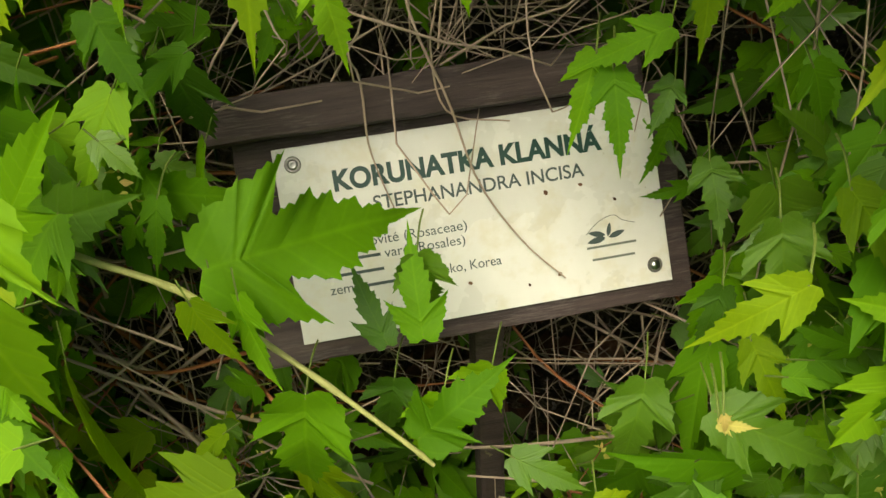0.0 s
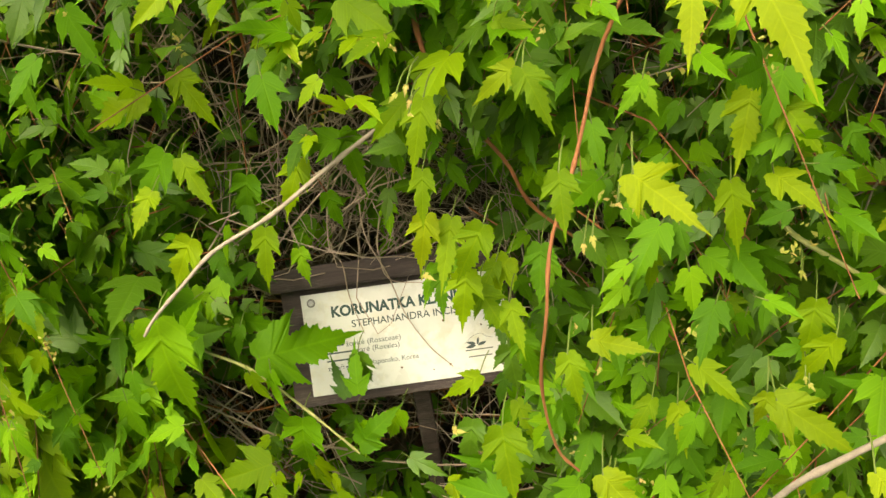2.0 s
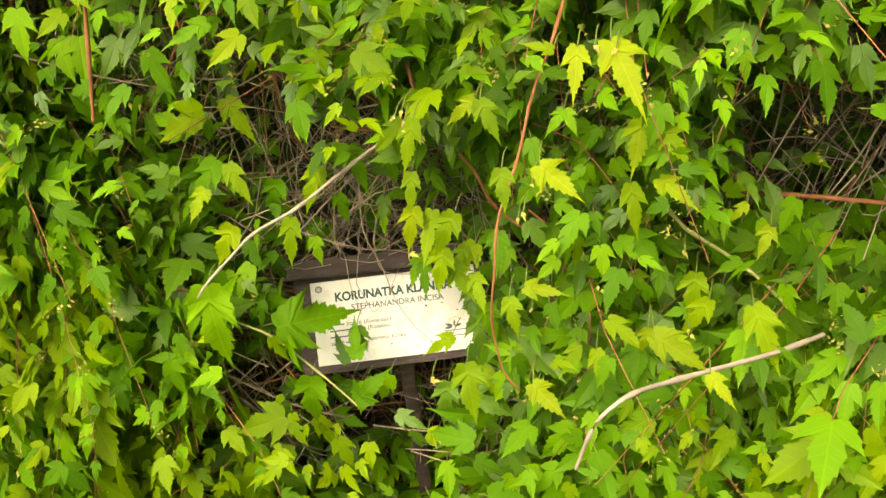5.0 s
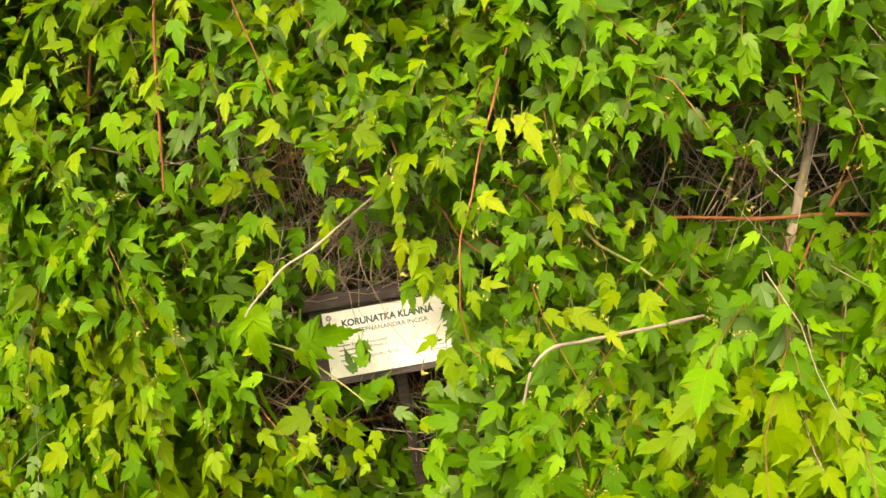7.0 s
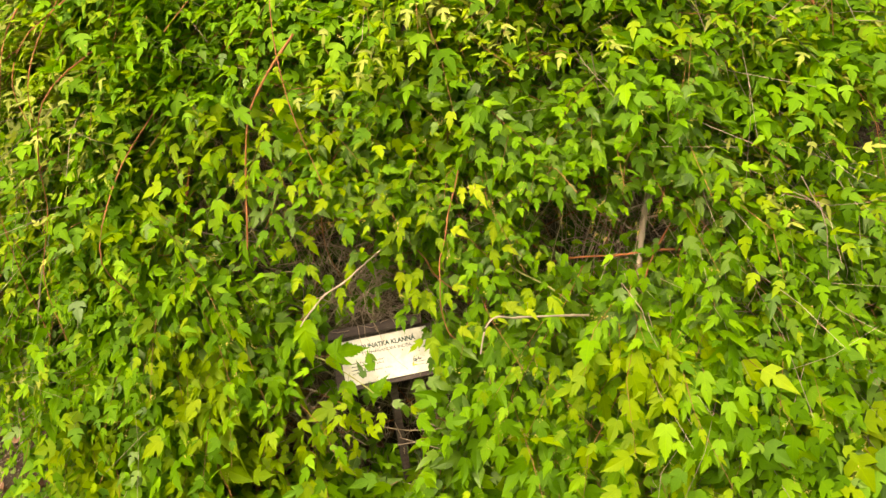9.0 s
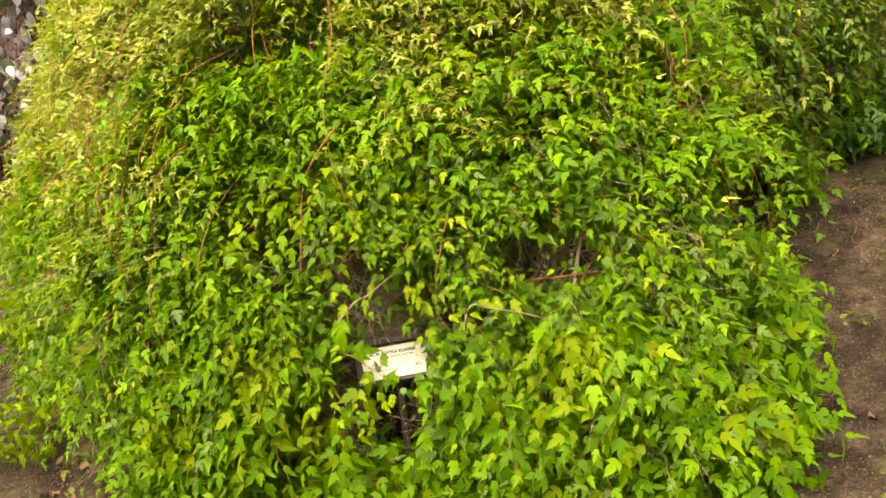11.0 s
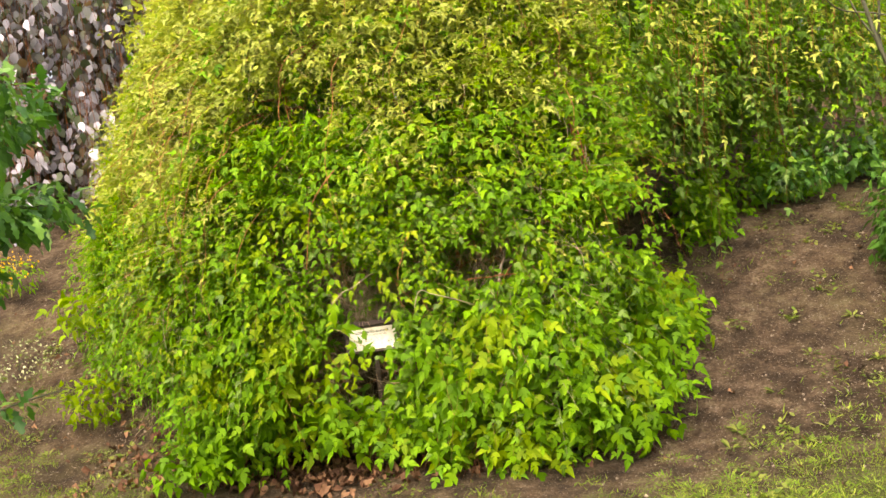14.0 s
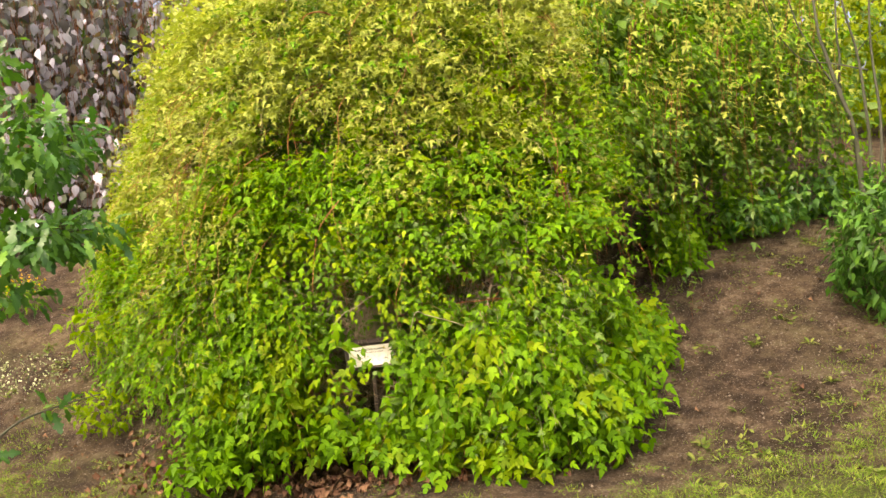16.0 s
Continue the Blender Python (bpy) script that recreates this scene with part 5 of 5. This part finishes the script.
def leafy(name, label, category, foot, top, centre, radii, shape, size, count, material, seed, trunk_radius, bark, limb_count, group="", droop=0.6):
    tree = thing(name, (0, 0, 0), label, category, group)
    limbs(tree, foot, top, limb_count, max(radii[0], radii[1]) * 0.8, trunk_radius, bark, seed)
    foliage_part("crown", shape, crown_leaves(count, centre, radii, size, seed, droop), material, tree)
    return tree


OAK_SLIM = tuple((q[0] * 0.72, *q[1:]) for q in OAK)
OAK_LEAF, OVAL_LEAF, LANCE_LEAF, PLAIN_LEAF, TINY_LEAF = blade(OAK_SLIM, 0.15, 0.3), blade(((0.0, 0.0), (0.3, 0.22), (0.34, 0.55), (0.0, 1.0)), 0.2, 0.3), blade(((0.0, 0.0), (0.2, 0.35), (0.0, 1.0)), 0.2, 0.35), diamond(0.34), diamond(0.3)


def at_ground(x, y, dz=-0.05):
    return (x, y, float(bank(x, y)) + dz)


# young oak beside the path, with branches in tiers
oak = leafy("oak_sapling", "young oak with glossy bright green lobed leaves", "tree", at_ground(-1.0, -1.0), (-0.92, -0.92, 2.1), (-0.80, -0.88, 1.68), (0.34, 0.30, 0.15), OAK_LEAF, 0.07, 800, LEAF_OAK, 41, 0.014, TRUNK, 9, droop=0.3)
for k, (c, rad, n) in enumerate((((-0.72, -0.82, 1.36), (0.28, 0.28, 0.085), 380), ((-0.98, -0.90, 1.17), (0.26, 0.24, 0.09), 200), ((-0.90, -0.90, 1.98), (0.20, 0.22, 0.11), 170), ((-0.79, -0.78, 0.755), (0.08, 0.06, 0.025), 12), ((-1.02, -0.85, 0.63), (0.10, 0.08, 0.04), 18))):
    foliage_part("branch_leaves", OAK_LEAF, crown_leaves(int(n * 1.3), c, rad, 0.07, 50 + k, 0.3, 0.1), LEAF_OAK, oak)
    stem = np.array([-1.0 + 0.035 * c[2], -1.0 + 0.035 * c[2], max(c[2] - 0.12, 0.3)])
    v, f = tubes(spline([stem, (stem + np.array(c)) / 2 + np.array([0, 0, 0.03]), c, np.array(c) + (np.array(c) - stem) * np.array([0.6, 0.6, 0.1])], 14)[None], np.linspace(0.006, 0.0018, 14)[None], 6)
    mesh_part("limb", smooth_mesh("limb", v, f), TRUNK, oak)

# weeping copper beech
beech = thing("copper_beech", (0, 0, 0), "weeping copper beech with purple-grey drooping leaves", "tree")
limbs(beech, at_ground(-4.6, 5.4), (-4.4, 5.0, 4.6), 10, 1.8, 0.14, TRUNK, 61, 0.2)


def curtain(count, seed):
    """Hanging sprays of leaves round the beech."""
    r = np.random.default_rng(seed)
    a = r.uniform(-2.5, 0.6, count)
    ring = r.uniform(0.7, 1.6, count)
    top = np.stack([-4.3 + ring * np.cos(a) * 1.15, 4.7 + ring * np.sin(a), r.uniform(2.0, 4.6, count)], -1)
    clump = np.array([noise.noise(Vector(q) * 1.9) for q in top]) + r.normal(0, 0.08, count) > -0.08
    a, top = a[clump], top[clump]
    count = len(a)
    k = 9
    f = np.linspace(0, 1, k)[None, :, None]
    swing = r.normal(0, 0.12, (count, 1, 3))
    path = top[:, None] + np.array([0, 0, -1.0]) * f * r.uniform(0.8, 1.5, (count, 1, 1)) + swing * f
    p = path[:, 1:].reshape(-1, 3)
    n = len(p)
    p = p + r.normal(0, 0.03, (n, 3))
    tips = unit(np.array([0, 0, -1.0]) + r.normal(0, 0.5, (n, 3)))
    nor = unit(np.repeat(unit(np.stack([np.cos(a), np.sin(a), 0.5 + 0 * a], -1)), k - 1, 0) + r.normal(0, 0.55, (n, 3)))
    return path, [p, tips, nor, 0.105 * r.uniform(0.45, 1.2, n)]


paths, data = curtain(2000, 62)
foliage_part("crown", OVAL_LEAF, data, LEAF_BEECH_SHEEN, beech)
# dark leaves that stand for the shade in the crown's gaps
foliage_part("inner_crown", PLAIN_LEAF, crown_leaves(2600, (-4.3, 4.8, 2.6), (1.2, 0.9, 1.7), 0.17, 63, 0.9, 0.2), LEAF_BEECH_SHADE, beech)
v, f = tubes(paths, np.repeat(np.linspace(0.003, 0.001, 9)[None], len(paths), 0), 3)
mesh_part("hanging_growth", smooth_mesh("hanging_growth", v, f), STEM_RED, beech, kind="stuff")

# shrub with narrow leaves on the bank
leafy("broadleaf_shrub", "low dense shrub with narrow dark green leaves", "shrub", at_ground(3.0, 1.77), (3.0, 1.77, 1.2), (2.98, 1.75, 0.80), (0.48, 0.42, 0.46), LANCE_LEAF, 0.078, 4200, LEAF_BROAD, 71, 0.02, TRUNK, 8)

# pale-flowered and yellow-flowered perennials
pale = thing("variegated_shrub", (0, 0, 0), "small shrub with cream-edged pale leaves", "shrub")
limbs(pale, at_ground(-2.52, 1.55), (-2.5, 1.55, 0.42), 5, 0.25, 0.004, TRUNK, 73)
foliage_part("crown", OVAL_LEAF, crown_leaves(620, (-2.55, 1.52, 0.39), (0.42, 0.3, 0.10), 0.017, 74), LEAF_PALE, pale)

# slim many-stemmed tree on the bank
slim = thing("slim_tree", (0, 0, 0), "slim many-stemmed tree with grey-green bark", "tree")
foot_z = float(bank(3.12, 3.0)) - 0.05
for name, way, rad, end in (
        ("stem", ((3.12, 3.0, foot_z), (3.08, 3.0, 1.30), (3.05, 3.0, 1.54), (2.97, 3.0, 1.77), (2.89, 3.0, 2.05), (2.84, 3.0, 2.28), (2.78, 3.1, 3.3)), 0.034, 0.012),
        ("stem", ((3.04, 3.0, 1.56), (2.985, 3.02, 1.80), (2.99, 3.02, 2.02), (2.97, 3.0, 2.27), (3.02, 3.1, 3.2)), 0.017, 0.008),
        ("stem", ((3.16, 3.04, foot_z), (3.17, 3.02, 1.30), (3.14, 3.0, 1.68), (3.10, 3.0, 2.03), (3.00, 3.0, 2.5), (2.98, 3.1, 3.4)), 0.022, 0.008),
        ("stem", ((3.20, 2.98, foot_z), (3.24, 3.0, 1.5), (3.19, 3.0, 2.24), (3.26, 3.0, 3.4)), 0.020, 0.008),
        ("branch", ((3.17, 3.0, 1.90), (2.95, 3.0, 1.965), (2.74, 2.97, 2.01), (2.62, 2.93, 2.12), (2.54, 2.9, 2.24), (2.44, 2.86, 2.5)), 0.009, 0.004),
        ("branch", ((2.97, 3.0, 1.78), (2.88, 3.0, 1.92), (2.81, 3.0, 2.06), (2.70, 3.0, 2.30), (2.60, 3.0, 2.7)), 0.013, 0.006),
        ("branch", ((3.10, 3.0, 2.03), (3.18, 2.98, 2.12), (3.30, 2.95, 2.18)), 0.006, 0.003)):
    path = spline(way, 30)
    v, f = tubes(path[None], np.linspace(rad * 0.66, end * 0.66, 30)[None], 8)
    mesh_part(name, smooth_mesh(name, v, f), TRUNK, slim)
foliage_part("crown", OVAL_LEAF, crown_leaves(160, (3.3, 3.4, 3.9), (1.0, 0.8, 0.7), 0.055, 77), LEAF_YOUNG, slim)

# yellow-flowered plant on the bank
flower = thing("flowering_plant", (0, 0, 0), "low plant with small yellow flowers on the bank", "plant")
limbs(flower, at_ground(-3.16, 2.45), (-3.16, 2.45, 0.92), 6, 0.2, 0.005, STEM_GREEN, 91)
foliage_part("leaves", LANCE_LEAF, crown_leaves(260, (-3.16, 2.45, 0.80), (0.26, 0.2, 0.14), 0.05, 92), LEAF_GREEN, flower)
foliage_part("petals", PLAIN_LEAF, crown_leaves(220, (-3.14, 2.40, 0.88), (0.22, 0.18, 0.12), 0.022, 93), PETAL, flower, "yellow petals")

# golden shrub behind, and the trees that close the view
leafy("golden_tree", "tree with bright yellow-green foliage", "tree", at_ground(4.8, 6.6), (4.8, 6.6, 3.6), (4.8, 6.6, 2.7), (1.6, 1.2, 1.4), PLAIN_LEAF, 0.085, 13000, LEAF_GOLD, 81, 0.08, TRUNK, 8)
for k in range(15):
    a = 2 * math.pi * (k + 0.3) / 15
    d = 15 + 4 * math.sin(k * 2.4)
    x, y = d * math.cos(a), 1.0 + d * math.sin(a)
    h = 7.5 + 2.0 * math.sin(k * 1.7)
    foot = at_ground(x, y)
    leafy("park_tree", "tall leafy green park tree in the distance", "tree", foot, (x, y, foot[2] + h * 0.8), (x, y, foot[2] + h * 0.52), (3.6, 3.6, h * 0.5), PLAIN_LEAF, 0.6, 1500, LEAF_MATURE_SHADE if k % 3 else LEAF_GREEN, 100 + k, 0.2, TRUNK, 7, group="park trees")

# ---- grass, weeds, litter and stones ----


def on_ground(count, x0, x1, y0, y1, seed, cover):
    r = np.random.default_rng(seed)
    x, y = r.uniform(x0, x1, count), r.uniform(y0, y1, count)
    patch = np.array([noise.noise(Vector((a * 2.1, b * 2.1, seed))) + 0.5 * noise.noise(Vector((a * 7, b * 7, seed))) for a, b in zip(x, y)])
    keep = patch + r.normal(0, 0.1, count) > cover(x, y)
    x, y = x[keep], y[keep]
    return r, x, y, bank(x, y)


def turf(count, x0, x1, y0, y1, seed, cover, size):
    r, x, y, z = on_ground(count, x0, x1, y0, y1, seed, cover)
    n = len(x)
    lean = unit(np.stack([r.normal(0, 0.6, n), r.normal(0, 0.6, n), np.full(n, 0.9)], -1))
    nor = unit(np.stack([r.normal(0, 1, n), r.normal(0, 1, n), np.full(n, 0.2)], -1))
    return [np.stack([x, y, z - 0.004], -1), lean, nor, size * r.uniform(0.5, 1.3, n)]


GRASS_BLADE = diamond(0.07, 0.35, 0.3, 0.5)


def lawn_edge(x):
    """How far up the lawn reaches."""
    return np.interp(x, (-2.6, -2.2, -1.7, -1.1, -0.5, 0.9, 1.2, 1.65, 2.17, 2.45, 3.2), (1.1, 0.95, 0.70, 0.42, 0.16, 0.10, 0.14, 0.30, 0.52, 0.85, 1.15))


grass = thing("grass", (0, 0, 0), "thin lawn grass and moss at the foot of the bank", "grass", kind="stuff")
foliage_part("grass_blades", GRASS_BLADE, turf(72000, -3.0, 3.4, -0.7, 1.4, 201, lambda x, y: -0.75 + 1.25 * np.clip((y - lawn_edge(x) + 0.32) / 0.5, 0, 1), 0.027), GRASS, grass)
foliage_part("grass_blades", GRASS_BLADE, turf(15000, -3.2, 3.2, -3.6, -0.65, 203, lambda x, y: -0.75 + 0 * x, 0.05), GRASS, grass)
foliage_part("grass_blades", GRASS_BLADE, turf(16000, -4.5, 4.2, 0.5, 3.0, 202, lambda x, y: 0.42 + 0 * x, 0.04), GRASS, grass)


def tufts(count, blades, seed):
    """Bushy tufts of grass along the lawn's ragged edge."""
    r = np.random.default_rng(seed)
    x, y = r.uniform(-2.6, 3.0, count), r.uniform(0.0, 1.0, count) ** 1.5 * 1.3 - 0.1
    keep = ((x > 1.25) | (x < -1.3)) & (y < lawn_edge(x) + 0.22)
    x, y = (np.repeat(a[keep], blades) for a in (x, y))
    n = len(x)
    a = r.uniform(0, 2 * np.pi, n)
    reach = r.random(n) ** 0.7 * 0.05
    x, y = x + np.cos(a) * reach * 1.4, y + np.sin(a) * reach
    lean = unit(np.stack([np.cos(a) * 0.7, np.sin(a) * 0.7, r.uniform(0.4, 1.2, n)], -1))
    return [np.stack([x, y, bank(x, y)], -1), lean, unit(np.stack([-np.cos(a), -np.sin(a), np.full(n, 0.6)], -1)), r.uniform(0.015, 0.04, n)]


foliage_part("grass_tufts", GRASS_BLADE, tufts(240, 60, 206), GRASS, grass)

weeds = thing("weeds", (0, 0, 0), "small green weeds scattered over the bare bank", "weeds", kind="stuff")
r, x, y, z = on_ground(5200, -4.5, 4.2, -0.3, 3.2, 203, lambda x, y: 0.24 + 0 * x)
n = len(x)
data = [np.stack([x, y, z + 0.004], -1), unit(np.stack([r.normal(0, 1, n), r.normal(0, 1, n), np.full(n, 0.5)], -1)), unit(np.stack([r.normal(0, 0.4, n), r.normal(0, 0.4, n), np.ones(n)], -1)), 0.018 * r.uniform(0.5, 1.3, n)]
foliage_part("weed_leaves", PLAIN_LEAF, data, WEED, weeds)

r, x, y, z = on_ground(1300, -4.2, 4.2, -0.1, 3.0, 204, lambda x, y: 0.30 - 0.26 * ((x > 1.5) | (x < -1.3)))
x, y, size = (np.repeat(a, 16) for a in (x, y, r.uniform(0.014, 0.04, len(x))))
n = len(x)
turn = r.uniform(0, 2 * np.pi, n)
x, y = x + r.normal(0, 0.035, n), y + r.normal(0, 0.035, n)
data = [np.stack([x, y, bank(x, y) + 0.003], -1), unit(np.stack([np.cos(turn), np.sin(turn), r.uniform(0.15, 0.9, n)], -1)), unit(np.stack([r.normal(0, 0.3, n), r.normal(0, 0.3, n), np.ones(n)], -1)), size * r.uniform(0.6, 1.2, n)]
foliage_part("weed_leaves", PLAIN_LEAF, data, WEED, weeds)

WEED_LEAF = smooth_mesh("weed_leaf", *blade(((0.0, 0.0), (0.07, 0.15), (0.16, 0.45), (0.13, 0.75), (0.0, 1.0)), 0.25, 0.35, 0.05))
WEED_LEAF.materials.append(WEED)


def weed_plant(seed, leaves):
    """A low rosette of broad leaves."""
    r = np.random.default_rng(seed)
    plant = thing("weed_plant", (0, 0, 0), "small broad-leaved green weed rooted in bare soil", "plant", "weeds on the bank")
    for k in range(leaves):
        a = k * 2.4 + r.normal(0, 0.3)
        lf = mesh_part("leaf", WEED_LEAF, WEED, plant)
        turn = frames_of(np.array([[math.cos(a), math.sin(a), r.uniform(0.3, 1.3)]]), np.array([[-0.5 * math.cos(a), -0.5 * math.sin(a), 1.0]]))[0]
        lf.matrix_basis = pose(0.006 * math.cos(a), 0.006 * math.sin(a), 0) @ Matrix([list(q) for q in turn]).to_4x4() @ Matrix.Scale(r.uniform(0.022, 0.055), 4)
    return plant


weed_kinds = [weed_plant(301, 9), weed_plant(302, 13), weed_plant(303, 7)]
for k, (x, y, size) in enumerate(((1.54, 0.46, 1.2), (1.59, 0.60, 1.0), (1.39, 0.66, 0.7), (2.03, 1.15, 0.9), (2.31, 1.07, 1.1), (2.52, 1.26, 1.4), (1.81, 0.86, 0.8), (2.31, 1.45, 0.9), (2.11, 0.92, 1.1),
                                  (2.41, 0.93, 1.2), (2.02, 1.48, 0.7), (1.51, 1.04, 0.7), (2.25, 0.76, 1.1), (2.45, 1.36, 1.0), (2.60, 1.15, 1.1), (1.95, 0.55, 1.2), (1.74, 0.50, 1.0), (-2.39, 1.80, 1.2), (-1.90, 0.85, 1.0), (-2.60, 1.95, 1.1))):
    place = pose(*at_ground(x, y, 0.0), 0, 0, 67 * k)
    if k < 3:
        weed_kinds[k].matrix_basis = place @ Matrix.Scale(size, 4)
    else:
        copy_thing(weed_kinds[k % 3], place)

litter = thing("leaf_litter", (0, 0, 0), "dry reddish-brown fallen leaves under the shrub", "leaves", kind="stuff")
r = np.random.default_rng(205)
spots = np.concatenate([r.normal((cx, cy), (sx, sy), (n, 2)) for cx, cy, sx, sy, n in ((-0.15, 0.42, 0.26, 0.09, 420), (-1.15, 0.75, 0.25, 0.16, 170), (0.1, 0.66, 0.35, 0.15, 320), (0.6, 0.52, 0.30, 0.09, 120), (-0.9, 0.5, 0.25, 0.10, 110), (-2.1, 1.5, 0.5, 0.7, 130), (2.3, 1.6, 0.6, 0.8, 60))])
n = len(spots)
data = [np.stack([spots[:, 0], spots[:, 1], bank(spots[:, 0], spots[:, 1]) + r.uniform(0.006, 0.04, n)], -1), unit(np.stack([r.normal(0, 1, n), r.normal(0, 1, n), r.normal(0, 0.4, n)], -1)), unit(np.stack([r.normal(0, 0.6, n), r.normal(0, 0.6, n), np.ones(n)], -1)), np.where(np.abs(spots[:, 0]) > 1.6, 0.03, 0.044) * r.uniform(0.5, 1.3, n)]
foliage_part("fallen_leaves", blade(((0.0, 0.0), (0.2, 0.1), (0.36, 0.36), (0.3, 0.62), (0.12, 0.86), (0.0, 1.0)), 0.55, 0.5, 0.25), data, LEAF_DRY, litter)


def stones(count, seed, big, material, label, category):
    """Small rough stones and clods on the bank, in one mesh."""
    r = np.random.default_rng(seed)
    v0 = np.array([(1, 0, 0), (-1, 0, 0), (0, 1, 0), (0, -1, 0), (0, 0, 1), (0, 0, -1)], float)
    f0 = np.array([(a, b, c) if (a + (b - 2) + c) % 2 == 0 else (b, a, c) for a in (0, 1) for b in (2, 3) for c in (4, 5)])
    x, y = np.where(r.random(count) < 0.72, r.uniform(1.0, 3.6, count), r.uniform(-3.6, -1.0, count)), r.uniform(-0.6, 3.2, count)
    s = 0.0022 + big * r.random(count) ** 4
    v = v0[None] * (s[:, None, None] * r.uniform(0.6, 1.3, (count, 1, 3))) * (1 + r.normal(0, 0.12, (count, len(v0), 3)))
    v = v + np.stack([x, y, bank(x, y) + s * 0.2], -1)[:, None]
    f = f0[None] + (np.arange(count) * len(v0))[:, None, None]
    me = smooth_mesh("stones", v.reshape(-1, 3), f.reshape(-1, 3))
    ob = mesh_part("gravel", me, material)
    tagged(ob, label, category, kind="stuff")


stones(4200, 207, 0.007, STONE, "small pale stones scattered over bare soil", "gravel")
stones(7000, 208, 0.016, SOIL, "loose brown crumbs and clods of soil", "soil")

# pale yellow flower buds at the ends of the shrub's shoots
ends = np.concatenate([q[::3, 6] for q in shoot_paths[:4]])
r = np.random.default_rng(211)
handy = np.concatenate([q[:, 6] for q in shoot_paths[:4]])
handy = handy[(np.abs(handy[:, 0] - 0.2) < 0.9) & (handy[:, 1] < 0.75) & (handy[:, 2] > 0.35) & (handy[:, 2] < 1.4)]
sprig = np.repeat(np.concatenate([ends[r.random(len(ends)) < 0.25], handy[r.random(len(handy)) < 0.35]]), 12, 0)
n = len(sprig)
step = np.tile(np.arange(12), n // 12)[:, None]
turn_way = np.repeat(unit(r.normal(0, 1, (n // 12, 3)) + np.array([0, -0.6, -0.3])), 12, 0)
sprig = sprig + turn_way * step * 0.0026 + r.normal(0, 0.0022, (n, 3))
data = [sprig, unit(r.normal(0, 1, (n, 3))), unit(r.normal(0, 1, (n, 3))), r.uniform(0.003, 0.006, n)]
data = pick(data, ~open_before_label(sprig))
foliage_part("blossom", TINY_LEAF, data, LEAF_BUD, shrub, "tiny yellow flower buds")

foliage_part("inner_foliage", PLAIN, crown_leaves(900, (1.55, 2.95, 2.2), (0.5, 0.6, 0.6), 0.10, 226, 0.6, 0.1), LEAF_MATURE_SHADE, shrub)

# low sprawling shoots at the shrub's foot
for c, rad, n, k in (((-1.70, 1.03, 0.25), (0.20, 0.15, 0.15), 260, 221), ((-1.75, 1.12, 0.72), (0.18, 0.16, 0.14), 120, 222), ((1.30, 0.66, 0.22), (0.16, 0.14, 0.16), 90, 223), ((1.25, 1.05, 0.60), (0.11, 0.26, 0.22), 330, 225), ((-0.75, 0.28, 0.14), (0.3, 0.1, 0.12), 150, 224), ((2.35, 2.92, 0.98), (0.34, 0.22, 0.16), 420, 227), ((2.80, 3.20, 1.08), (0.34, 0.25, 0.20), 480, 228)):
    foliage_part("low_foliage", FAR, crown_leaves(n, c, rad, 0.046 if k == 221 else 0.062, k, 0.6, 0.2), LEAF_FRESH if k < 223 else LEAF_OAK if k > 226 else LEAF_GREEN, shrub)
